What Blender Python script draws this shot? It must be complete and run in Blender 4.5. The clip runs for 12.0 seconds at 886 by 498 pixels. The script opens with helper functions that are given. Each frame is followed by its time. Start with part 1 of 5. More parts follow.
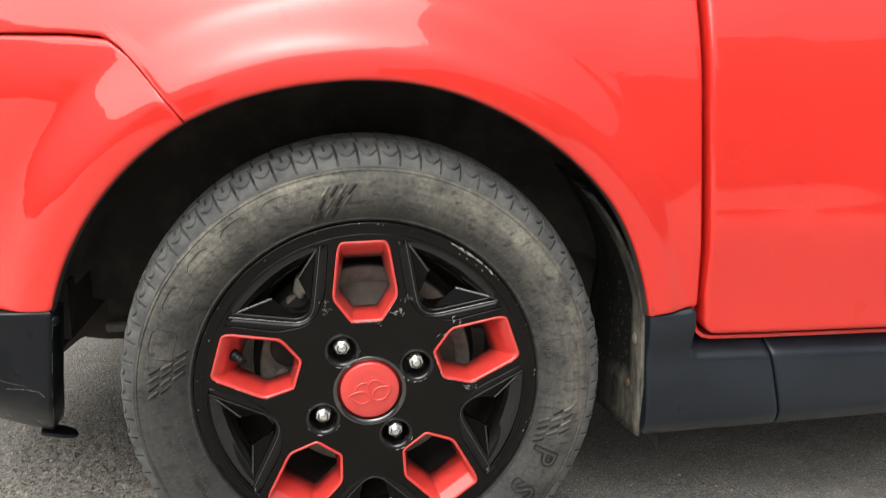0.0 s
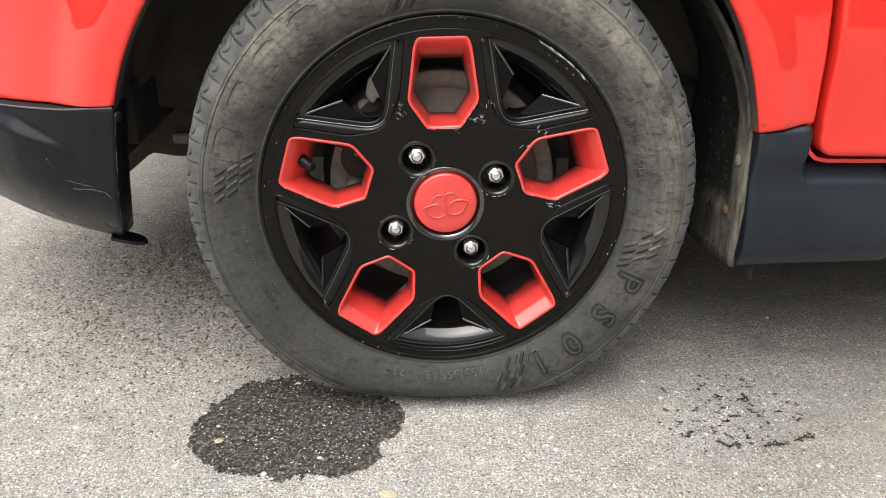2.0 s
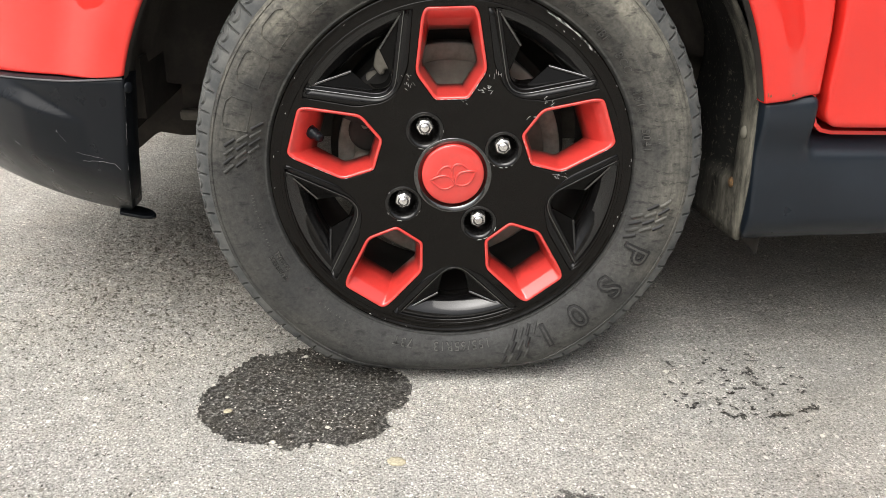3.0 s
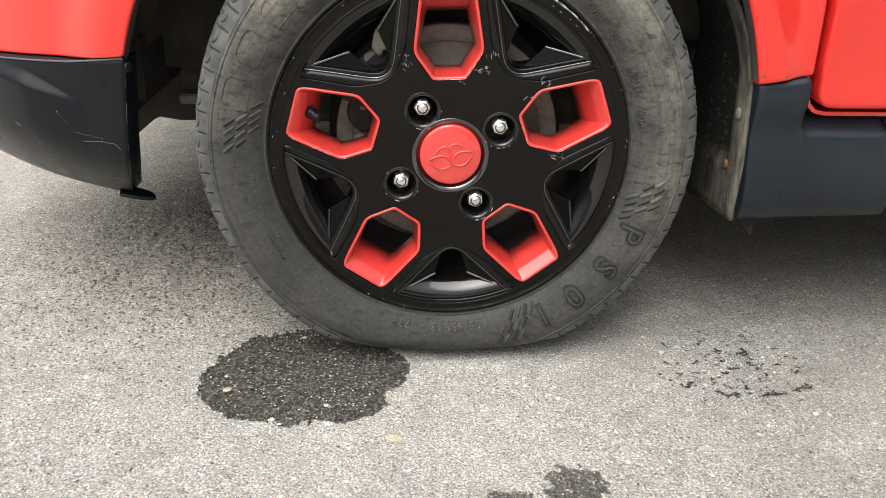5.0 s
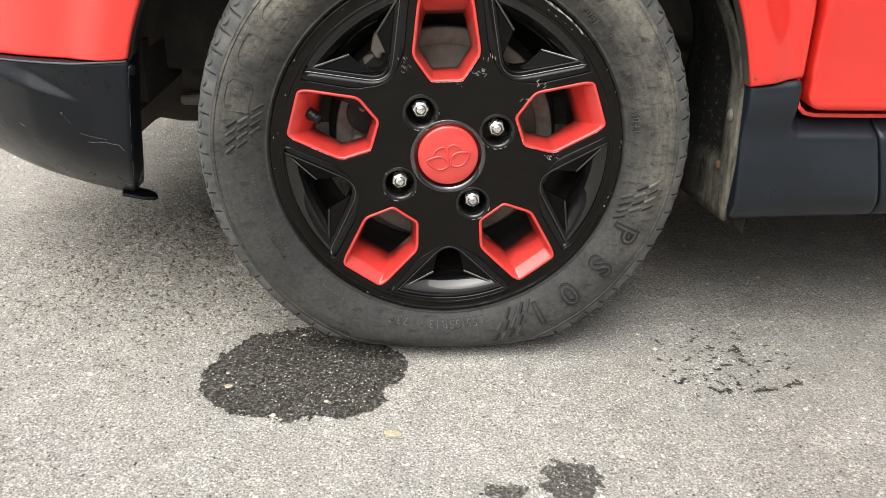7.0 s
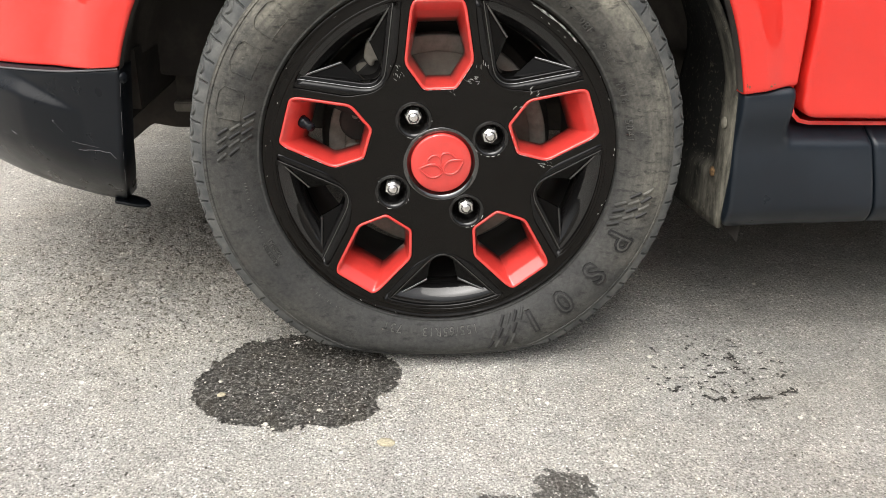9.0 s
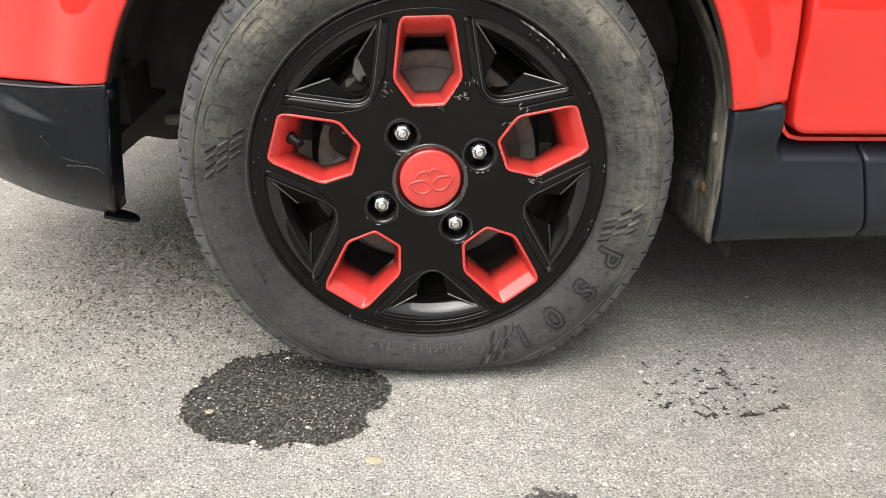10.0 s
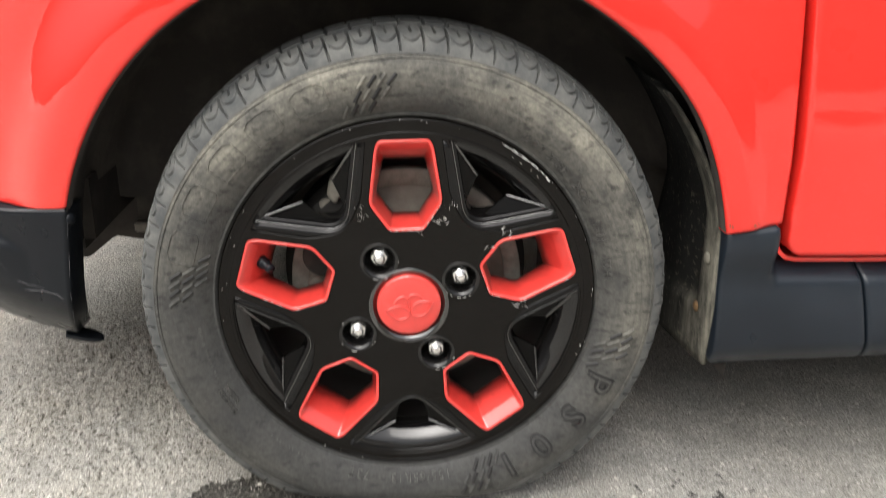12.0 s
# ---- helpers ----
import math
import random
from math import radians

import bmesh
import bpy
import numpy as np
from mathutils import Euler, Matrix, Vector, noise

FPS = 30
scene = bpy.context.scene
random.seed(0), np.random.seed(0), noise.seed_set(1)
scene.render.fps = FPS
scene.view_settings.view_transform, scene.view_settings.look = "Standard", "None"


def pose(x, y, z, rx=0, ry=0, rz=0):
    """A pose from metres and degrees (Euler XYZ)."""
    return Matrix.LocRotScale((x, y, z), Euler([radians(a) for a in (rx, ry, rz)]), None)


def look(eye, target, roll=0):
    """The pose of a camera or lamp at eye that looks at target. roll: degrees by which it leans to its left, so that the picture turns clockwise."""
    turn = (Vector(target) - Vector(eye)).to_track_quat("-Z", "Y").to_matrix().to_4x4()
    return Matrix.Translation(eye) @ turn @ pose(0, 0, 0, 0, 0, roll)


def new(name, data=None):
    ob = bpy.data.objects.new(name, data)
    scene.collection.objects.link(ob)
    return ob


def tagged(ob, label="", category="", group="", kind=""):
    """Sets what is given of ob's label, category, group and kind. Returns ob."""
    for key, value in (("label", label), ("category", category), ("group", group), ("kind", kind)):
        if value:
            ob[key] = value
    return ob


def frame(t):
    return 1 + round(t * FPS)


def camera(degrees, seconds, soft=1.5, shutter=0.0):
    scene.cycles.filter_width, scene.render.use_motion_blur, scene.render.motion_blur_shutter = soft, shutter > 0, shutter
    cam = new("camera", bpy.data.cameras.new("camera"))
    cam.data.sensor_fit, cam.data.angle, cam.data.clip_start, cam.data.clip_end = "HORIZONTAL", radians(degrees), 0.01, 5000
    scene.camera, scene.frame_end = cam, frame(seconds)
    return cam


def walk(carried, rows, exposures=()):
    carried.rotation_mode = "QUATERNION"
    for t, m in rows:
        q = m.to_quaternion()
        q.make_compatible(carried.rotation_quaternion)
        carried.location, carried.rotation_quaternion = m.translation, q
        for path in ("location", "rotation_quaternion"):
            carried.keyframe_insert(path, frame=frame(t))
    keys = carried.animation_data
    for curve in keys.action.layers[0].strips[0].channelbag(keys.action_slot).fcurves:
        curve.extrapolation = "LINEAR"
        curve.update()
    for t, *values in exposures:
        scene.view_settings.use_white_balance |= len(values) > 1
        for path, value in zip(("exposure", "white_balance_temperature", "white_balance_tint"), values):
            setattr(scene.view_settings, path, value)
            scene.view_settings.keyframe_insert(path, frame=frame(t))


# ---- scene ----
cam = camera(56.9, 12.0, soft=0.7, shutter=0.2)
PATH = [
    (0, (-0.043, -0.817, 0.602), (0.24, 1.103, 0.119), 1.1),
    (0.3, (-0.052, -0.78, 0.565), (0.182, 1.123, -0.005), 1.5),
    (0.5, (-0.046, -0.768, 0.557), (0.153, 1.123, -0.065), 1.3),
    (1, (-0.033, -0.754, 0.548), (0.121, 1.105, -0.174), 1.4),
    (1.5, (-0.037, -0.757, 0.538), (0.088, 1.083, -0.237), 1.4),
    (2, (-0.047, -0.77, 0.53), (0.064, 1.058, -0.273), 1.4),
    (2.5, (-0.057, -0.782, 0.506), (0.052, 1.042, -0.307), 1.4),
    (3, (-0.054, -0.785, 0.509), (0.055, 1.039, -0.303), 1.4),
    (3.5, (-0.055, -0.79, 0.509), (0.056, 1.031, -0.31), 1.4),
    (3.7, (-0.06, -0.796, 0.494), (0.052, 1.029, -0.317), 1.5),
    (5.5, (-0.049, -0.801, 0.501), (0.068, 1.018, -0.322), 1.5),
    (6, (-0.044, -0.805, 0.505), (0.075, 1.014, -0.318), 1.5),
    (6.5, (-0.053, -0.809, 0.5), (0.068, 1.01, -0.321), 1.6),
    (7, (-0.056, -0.814, 0.504), (0.066, 1.005, -0.32), 1.6),
    (9, (-0.05, -0.809, 0.508), (0.075, 1.012, -0.31), 1.6),
    (9.5, (-0.045, -0.805, 0.512), (0.079, 1.018, -0.301), 1.6),
    (10, (-0.039, -0.801, 0.518), (0.087, 1.024, -0.29), 1.6),
    (10.5, (-0.03, -0.793, 0.522), (0.102, 1.032, -0.285), 1.6),
    (11, (-0.02, -0.786, 0.531), (0.114, 1.043, -0.266), 1.6),
    (11.5, (-0.014, -0.789, 0.556), (0.122, 1.043, -0.233), 1.6),
    (11.7, (-0.018, -0.777, 0.56), (0.125, 1.061, -0.241), 1.7),
    (11.9, (-0.023, -0.753, 0.566), (0.13, 1.116, -0.2), 1.8),
    (12, (-0.025, -0.73, 0.576), (0.123, 1.136, -0.129), 1.6),
]
EXPOSURES = [(0, 0.36), (0.3, 0.47), (0.5, 0.50), (1, 0.52), (2, 0.49), (11, 0.50), (11.5, 0.52), (11.8, 0.58), (12, 0.63)]
walk(cam, [(t, look(eye, target, roll)) for t, eye, target, roll in PATH], EXPOSURES)

# ---- world and light: a bright overcast day ----
world = bpy.data.worlds.new("overcast_sky")
scene.world = world
world.use_nodes = True
wt = world.node_tree
wt.nodes.clear()
sky = wt.nodes.new("ShaderNodeTexSky")
sky.sky_type = "NISHITA"
sky.sun_disc = False
SUN_UP, SUN_ROUND = radians(58), radians(200)
sky.sun_elevation, sky.sun_rotation = SUN_UP, SUN_ROUND
sky.air_density, sky.dust_density, sky.ozone_density = 1.0, 4.0, 1.0
grey = wt.nodes.new("ShaderNodeHueSaturation")
grey.inputs["Saturation"].default_value = 0.22
back = wt.nodes.new("ShaderNodeBackground")
back.inputs["Strength"].default_value = 0.10
wout = wt.nodes.new("ShaderNodeOutputWorld")
lift = wt.nodes.new("ShaderNodeTexCoord")
split = wt.nodes.new("ShaderNodeSeparateXYZ")
climb = wt.nodes.new("ShaderNodeMapRange")
climb.inputs["From Min"].default_value, climb.inputs["From Max"].default_value = 0.0, 1.0
climb.inputs["To Min"].default_value, climb.inputs["To Max"].default_value = 0.62, 2.15
even = wt.nodes.new("ShaderNodeMix")
even.data_type, even.blend_type = "RGBA", "MULTIPLY"
even.inputs[0].default_value = 1.0
wt.links.new(lift.outputs["Generated"], split.inputs[0])
wt.links.new(split.outputs["Z"], climb.inputs["Value"])
wt.links.new(sky.outputs[0], grey.inputs["Color"])
wt.links.new(grey.outputs[0], even.inputs[6])
wt.links.new(climb.outputs[0], even.inputs[7])
wt.links.new(even.outputs[2], back.inputs["Color"])
wt.links.new(back.outputs[0], wout.inputs["Surface"])

sun_data = bpy.data.lights.new("sun", "SUN")
sun_data.energy, sun_data.angle, sun_data.color = 3.0, radians(74), (1.0, 0.955, 0.89)
sun = new("sun", sun_data)
sun.matrix_world = look((-1.9, -1.4, 3.7), (0, 0, 0))


# ---- materials ----
def material(name, base=(0.5, 0.5, 0.5), rough=0.5, metal=0.0, coat=0.0):
    m = bpy.data.materials.new(name)
    m.use_nodes = True
    b = m.node_tree.nodes["Principled BSDF"]
    b.inputs["Base Color"].default_value = (*base, 1)
    b.inputs["Roughness"].default_value = rough
    b.inputs["Metallic"].default_value = metal
    b.inputs["Coat Weight"].default_value = coat
    b.inputs["Coat Roughness"].default_value = 0.03
    b.inputs["Coat IOR"].default_value = 1.5
    return m, m.node_tree, b


def node(t, kind, **values):
    n = t.nodes.new(kind)
    for k, v in values.items():
        n.inputs[k.replace("_", " ")].default_value = v
    return n


def where(t):
    return t.nodes.new("ShaderNodeNewGeometry").outputs["Position"]


def noise_of(t, scale, detail=4.0, rough=0.55, at=None):
    n = node(t, "ShaderNodeTexNoise", Scale=scale, Detail=detail, Roughness=rough)
    t.links.new(at or where(t), n.inputs["Vector"])
    return n.outputs["Fac"]


def ramp(t, fac, *stops):
    r = t.nodes.new("ShaderNodeValToRGB")
    e = r.color_ramp.elements
    while len(e) < len(stops):
        e.new(0.5)
    for k, (p, c) in zip(e, stops):
        k.position, k.color = p, (*c, 1) if isinstance(c, tuple) else (c, c, c, 1)
    t.links.new(fac, r.inputs["Fac"])
    return r.outputs["Color"]


def mix(t, fac, a, b, kind="MIX"):
    n = t.nodes.new("ShaderNodeMix")
    n.data_type, n.blend_type = "RGBA", kind
    for slot, v in ((0, fac), (6, a), (7, b)):
        if isinstance(v, (int, float)):
            n.inputs[slot].default_value = v
        elif isinstance(v, tuple):
            n.inputs[slot].default_value = (*v, 1)
        else:
            t.links.new(v, n.inputs[slot])
    return n.outputs[2]


def bump(t, b, height, strength=0.3, distance=0.001):
    n = node(t, "ShaderNodeBump", Strength=strength, Distance=distance)
    t.links.new(height, n.inputs["Height"])
    t.links.new(n.outputs[0], b.inputs["Normal"])
    return n


def red_paint():
    m, t, b = material("red_car_paint", (0.62, 0.022, 0.014), 0.32, 0.0, 1.0)
    col = mix(t, ramp(t, noise_of(t, 3.0), (0.35, 0.0), (0.7, 1.0)), (0.65, 0.028, 0.020), (0.59, 0.023, 0.0165))
    t.links.new(col, b.inputs["Base Color"])
    t.links.new(ramp(t, noise_of(t, 14.0, 6), (0.3, 0.26), (0.75, 0.42)), b.inputs["Roughness"])
    t.links.new(ramp(t, noise_of(t, 9.0, 5), (0.35, 0.02), (0.8, 0.05)), b.inputs["Coat Roughness"])
    b.inputs["Coat IOR"].default_value = 1.55
    b.inputs["Specular IOR Level"].default_value = 0.08
    n = node(t, "ShaderNodeBump", Strength=0.05, Distance=0.002)
    t.links.new(noise_of(t, 60.0, 2), n.inputs["Height"])
    wave = node(t, "ShaderNodeBump", Strength=0.13, Distance=0.03)
    t.links.new(noise_of(t, 6.0, 2), wave.inputs["Height"])
    t.links.new(wave.outputs[0], n.inputs["Normal"])
    t.links.new(n.outputs[0], b.inputs["Coat Normal"])
    return m


def red_wheel_paint():
    m, t, b = material("red_wheel_paint", (0.60, 0.03, 0.022), 0.3, 0.0, 0.8)
    col = mix(t, ramp(t, noise_of(t, 90.0, 6), (0.4, 0.0), (0.8, 1.0)), (0.62, 0.046, 0.038), (0.52, 0.040, 0.033))
    # Red gives way to black deeper into the pocket.
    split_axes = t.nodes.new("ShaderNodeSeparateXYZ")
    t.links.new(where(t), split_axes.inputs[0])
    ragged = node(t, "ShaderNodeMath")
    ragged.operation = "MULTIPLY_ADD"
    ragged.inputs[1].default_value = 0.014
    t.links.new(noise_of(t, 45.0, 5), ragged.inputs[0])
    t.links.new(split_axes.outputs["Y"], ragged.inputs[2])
    inner_dark = ramp(t, ragged.outputs[0], (0.026, 0.0), (0.041, 1.0))
    col = mix(t, inner_dark, col, (0.010, 0.0085, 0.007))
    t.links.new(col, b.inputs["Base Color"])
    t.links.new(mix(t, inner_dark, (0.8, 0.8, 0.8), (0.05, 0.05, 0.05)), b.inputs["Coat Weight"])
    b.inputs["Coat Roughness"].default_value = 0.08
    bump(t, b, noise_of(t, 300.0, 3), 0.05)
    return m


def black_gloss():
    m, t, b = material("black_wheel_paint", (0.004, 0.0034, 0.0028), 0.2, 0.0, 0.0)
    b.inputs["Specular IOR Level"].default_value = 0.20
    chips = ramp(t, noise_of(t, 160.0, 5, 0.7), (0.76, 0.0), (0.80, 1.0))
    col = mix(t, chips, (0.004, 0.0034, 0.0028), (0.02, 0.02, 0.02))
    t.links.new(col, b.inputs["Base Color"])
    t.links.new(ramp(t, noise_of(t, 25.0, 6), (0.3, 0.06), (0.8, 0.20)), b.inputs["Roughness"])
    fine = bump(t, b, noise_of(t, 220.0, 4), 0.04)
    cast = node(t, "ShaderNodeBump", Strength=0.35, Distance=0.008)
    t.links.new(noise_of(t, 22.0, 2), cast.inputs["Height"])
    t.links.new(cast.outputs[0], fine.inputs["Normal"])
    return m


# The black wheel paint again, its gloss changed to paint in lit edges.
def black_edge(name="black_paint_lit_edge", shine=0.24):
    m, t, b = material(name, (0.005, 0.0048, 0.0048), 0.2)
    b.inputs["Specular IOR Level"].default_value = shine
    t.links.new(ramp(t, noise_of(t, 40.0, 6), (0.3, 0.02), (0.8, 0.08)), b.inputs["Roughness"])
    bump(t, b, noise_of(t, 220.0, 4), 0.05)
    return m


def rubber():
    m, t, b = material("tyre_rubber", (0.03, 0.03, 0.03), 0.75)
    p = where(t)
    away = node(t, "ShaderNodeVectorMath")
    away.operation = "DISTANCE"
    flat = node(t, "ShaderNodeVectorMath")
    flat.operation = "MULTIPLY"
    flat.inputs[1].default_value = (1, 0, 1)
    t.links.new(p, flat.inputs[0])
    t.links.new(flat.outputs[0], away.inputs[0])
    away.inputs[1].default_value = (0.001, 0, 0.2435)
    ringed = ramp(t, away.outputs["Value"], (0.190, 0.05), (0.205, 0.28), (0.222, 0.62), (0.238, 0.75), (0.245, 0.55))
    patch = ramp(t, noise_of(t, 13.0, 9, 0.68), (0.40, 0.10), (0.60, 1.35))
    def lit_dust(x, z, r):
        """Dust with painted light on the upper sidewall, thinning out with distance."""
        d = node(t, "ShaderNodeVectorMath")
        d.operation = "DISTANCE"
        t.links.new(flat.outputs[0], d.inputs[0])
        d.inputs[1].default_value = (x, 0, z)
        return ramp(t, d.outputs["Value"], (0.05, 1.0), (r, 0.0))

    # Both sit high, so the tyre's lower half stays darker, as in shade.
    thick = mix(t, 1.0, lit_dust(0.16, 0.39, 0.34), lit_dust(-0.12, 0.42, 0.25), "LIGHTEN")
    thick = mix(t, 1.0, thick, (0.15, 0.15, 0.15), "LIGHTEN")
    bands = node(t, "ShaderNodeTexNoise", Scale=1.0, Detail=5.0, Roughness=0.6)
    lane = node(t, "ShaderNodeVectorMath")
    lane.operation = "MULTIPLY_ADD"
    t.links.new(away.outputs["Value"], lane.inputs[0])
    lane.inputs[1].default_value = (150.0, 150.0, 150.0)
    slow = node(t, "ShaderNodeVectorMath")
    slow.operation = "SCALE"
    slow.inputs["Scale"].default_value = 9.0
    t.links.new(p, slow.inputs[0])
    t.links.new(slow.outputs[0], lane.inputs[2])
    t.links.new(lane.outputs[0], bands.inputs["Vector"])
    patch = mix(t, 0.55, patch, ramp(t, bands.outputs["Fac"], (0.36, 0.25), (0.62, 1.35)), "MULTIPLY")
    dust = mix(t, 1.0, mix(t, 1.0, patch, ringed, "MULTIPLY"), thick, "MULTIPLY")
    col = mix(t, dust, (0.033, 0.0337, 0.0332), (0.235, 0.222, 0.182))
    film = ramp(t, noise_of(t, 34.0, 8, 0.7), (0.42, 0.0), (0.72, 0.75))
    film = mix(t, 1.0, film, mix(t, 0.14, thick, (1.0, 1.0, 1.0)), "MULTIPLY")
    col = mix(t, film, col, (0.095, 0.092, 0.080))
    smear = node(t, "ShaderNodeTexNoise", Scale=1.0, Detail=6.0, Roughness=0.7)
    drag = node(t, "ShaderNodeMapping")
    drag.inputs["Scale"].default_value = (60.0, 60.0, 140.0)
    t.links.new(p, drag.inputs["Vector"])
    t.links.new(drag.outputs[0], smear.inputs["Vector"])
    col = mix(t, ramp(t, smear.outputs["Fac"], (0.54, 0.0), (0.66, 0.8)), col, (0.016, 0.016, 0.0155))
    fine = ramp(t, noise_of(t, 240.0, 5, 0.7), (0.3, 0.65), (0.7, 1.25))
    col = mix(t, 1.0, col, fine, "MULTIPLY")
    t.links.new(col, b.inputs["Base Color"])
    t.links.new(ramp(t, noise_of(t, 30.0, 5), (0.3, 0.5), (0.7, 0.8)), b.inputs["Roughness"])
    b.inputs["Specular IOR Level"].default_value = 0.35
    bump(t, b, noise_of(t, 420.0, 4, 0.7), 0.6, 0.0010)
    return m


def tread_rubber():
    m, t, b = material("tread_rubber", (0.04, 0.042, 0.042), 0.8)
    dust = ramp(t, noise_of(t, 40.0, 6, 0.65), (0.35, 0.0), (0.7, 1.0))
    t.links.new(mix(t, dust, (0.044, 0.047, 0.048), (0.115, 0.115, 0.107)), b.inputs["Base Color"])
    bump(t, b, noise_of(t, 400.0, 4, 0.7), 0.3, 0.0008)
    return m


def trim_plastic(name, low, high, shine, smooth=0.24):
    m, t, b = material(name, low, 0.3)
    b.inputs["Specular IOR Level"].default_value = shine
    col = mix(t, ramp(t, noise_of(t, 7.0, 6), (0.4, 0.0), (0.75, 1.0)), low, high)
    scratch = node(t, "ShaderNodeTexNoise", Scale=1.0, Detail=3.0)
    stretch = node(t, "ShaderNodeMapping")
    stretch.inputs["Scale"].default_value = (9.0, 9.0, 320.0)
    stretch.inputs["Rotation"].default_value = (0, radians(7), 0)
    t.links.new(where(t), stretch.inputs["Vector"])
    t.links.new(stretch.outputs[0], scratch.inputs["Vector"])
    col = mix(t, ramp(t, scratch.outputs["Fac"], (0.765, 0.0), (0.79, 0.5)), col, (0.16, 0.16, 0.16))
    t.links.new(col, b.inputs["Base Color"])
    t.links.new(ramp(t, noise_of(t, 22.0, 5), (0.3, smooth), (0.75, smooth + 0.15)), b.inputs["Roughness"])
    bump(t, b, noise_of(t, 700.0, 3), 0.2, 0.0005)
    return m


def liner_plastic():
    m, t, b = material("dusty_liner_plastic", (0.02, 0.019, 0.018), 0.8)
    col = mix(t, ramp(t, noise_of(t, 18.0, 7, 0.65), (0.45, 0.0), (0.8, 1.0)), (0.034, 0.029, 0.025), (0.085, 0.073, 0.060))
    t.links.new(col, b.inputs["Base Color"])
    bump(t, b, noise_of(t, 120.0, 5), 0.3, 0.001)
    return m


def muddy_plastic():
    m, t, b = material("muddy_flap_plastic", (0.06, 0.06, 0.05), 0.9)
    b.inputs["Specular IOR Level"].default_value = 0.2
    splash = node(t, "ShaderNodeMapping")
    splash.inputs["Scale"].default_value = (1.0, 1.0, 0.35)
    t.links.new(where(t), splash.inputs["Vector"])
    n1 = noise_of(t, 55.0, 8, 0.7, splash.outputs[0])
    caked = node(t, "ShaderNodeVectorMath")
    caked.operation = "DISTANCE"
    t.links.new(splash.outputs[0], caked.inputs[0])
    caked.inputs[1].default_value = (0.305, -0.01, 0.075)
    lump = mix(t, 1.0, ramp(t, caked.outputs["Value"], (0.03, 1.0), (0.10, 0.12)), ramp(t, n1, (0.32, 0.05), (0.60, 1.0)), "MULTIPLY")
    axes = t.nodes.new("ShaderNodeSeparateXYZ")
    t.links.new(where(t), axes.inputs[0])
    rim_dirt, low_dirt = ramp(t, axes.outputs["Y"], (0.026, 1.0), (0.036, 0.06)), ramp(t, axes.outputs["Z"], (0.226, 1.0), (0.236, 0.06))
    lump = mix(t, 1.0, lump, mix(t, 1.0, rim_dirt, low_dirt, "LIGHTEN"), "MULTIPLY")
    runs = node(t, "ShaderNodeMapping")
    runs.inputs["Scale"].default_value = (40.0, 110.0, 22.0)
    t.links.new(where(t), runs.inputs["Vector"])
    dark_runs = ramp(t, noise_of(t, 1.0, 4, 0.6, runs.outputs[0]), (0.40, 0.45), (0.55, 0.0))
    lump = mix(t, dark_runs, lump, (0.0, 0.0, 0.0))
    col = mix(t, lump, (0.008, 0.008, 0.0075), (0.180, 0.170, 0.138))
    spots = ramp(t, noise_of(t, 170.0, 5, 0.72), (0.58, 0.0), (0.64, 1.0))
    col = mix(t, mix(t, 0.7, spots, (0.0, 0.0, 0.0)), col, (0.22, 0.20, 0.145))
    t.links.new(col, b.inputs["Base Color"])
    bump(t, b, n1, 0.4, 0.0015)
    return m


def metal(name, base, rough, spot, scale=60.0, shine=0.85):
    m, t, b = material(name, base, rough, shine)
    col = mix(t, ramp(t, noise_of(t, scale, 6, 0.65), (0.4, 0.0), (0.7, 1.0)), base, spot)
    t.links.new(col, b.inputs["Base Color"])
    bump(t, b, noise_of(t, 300.0, 3), 0.1, 0.0005)
    return m


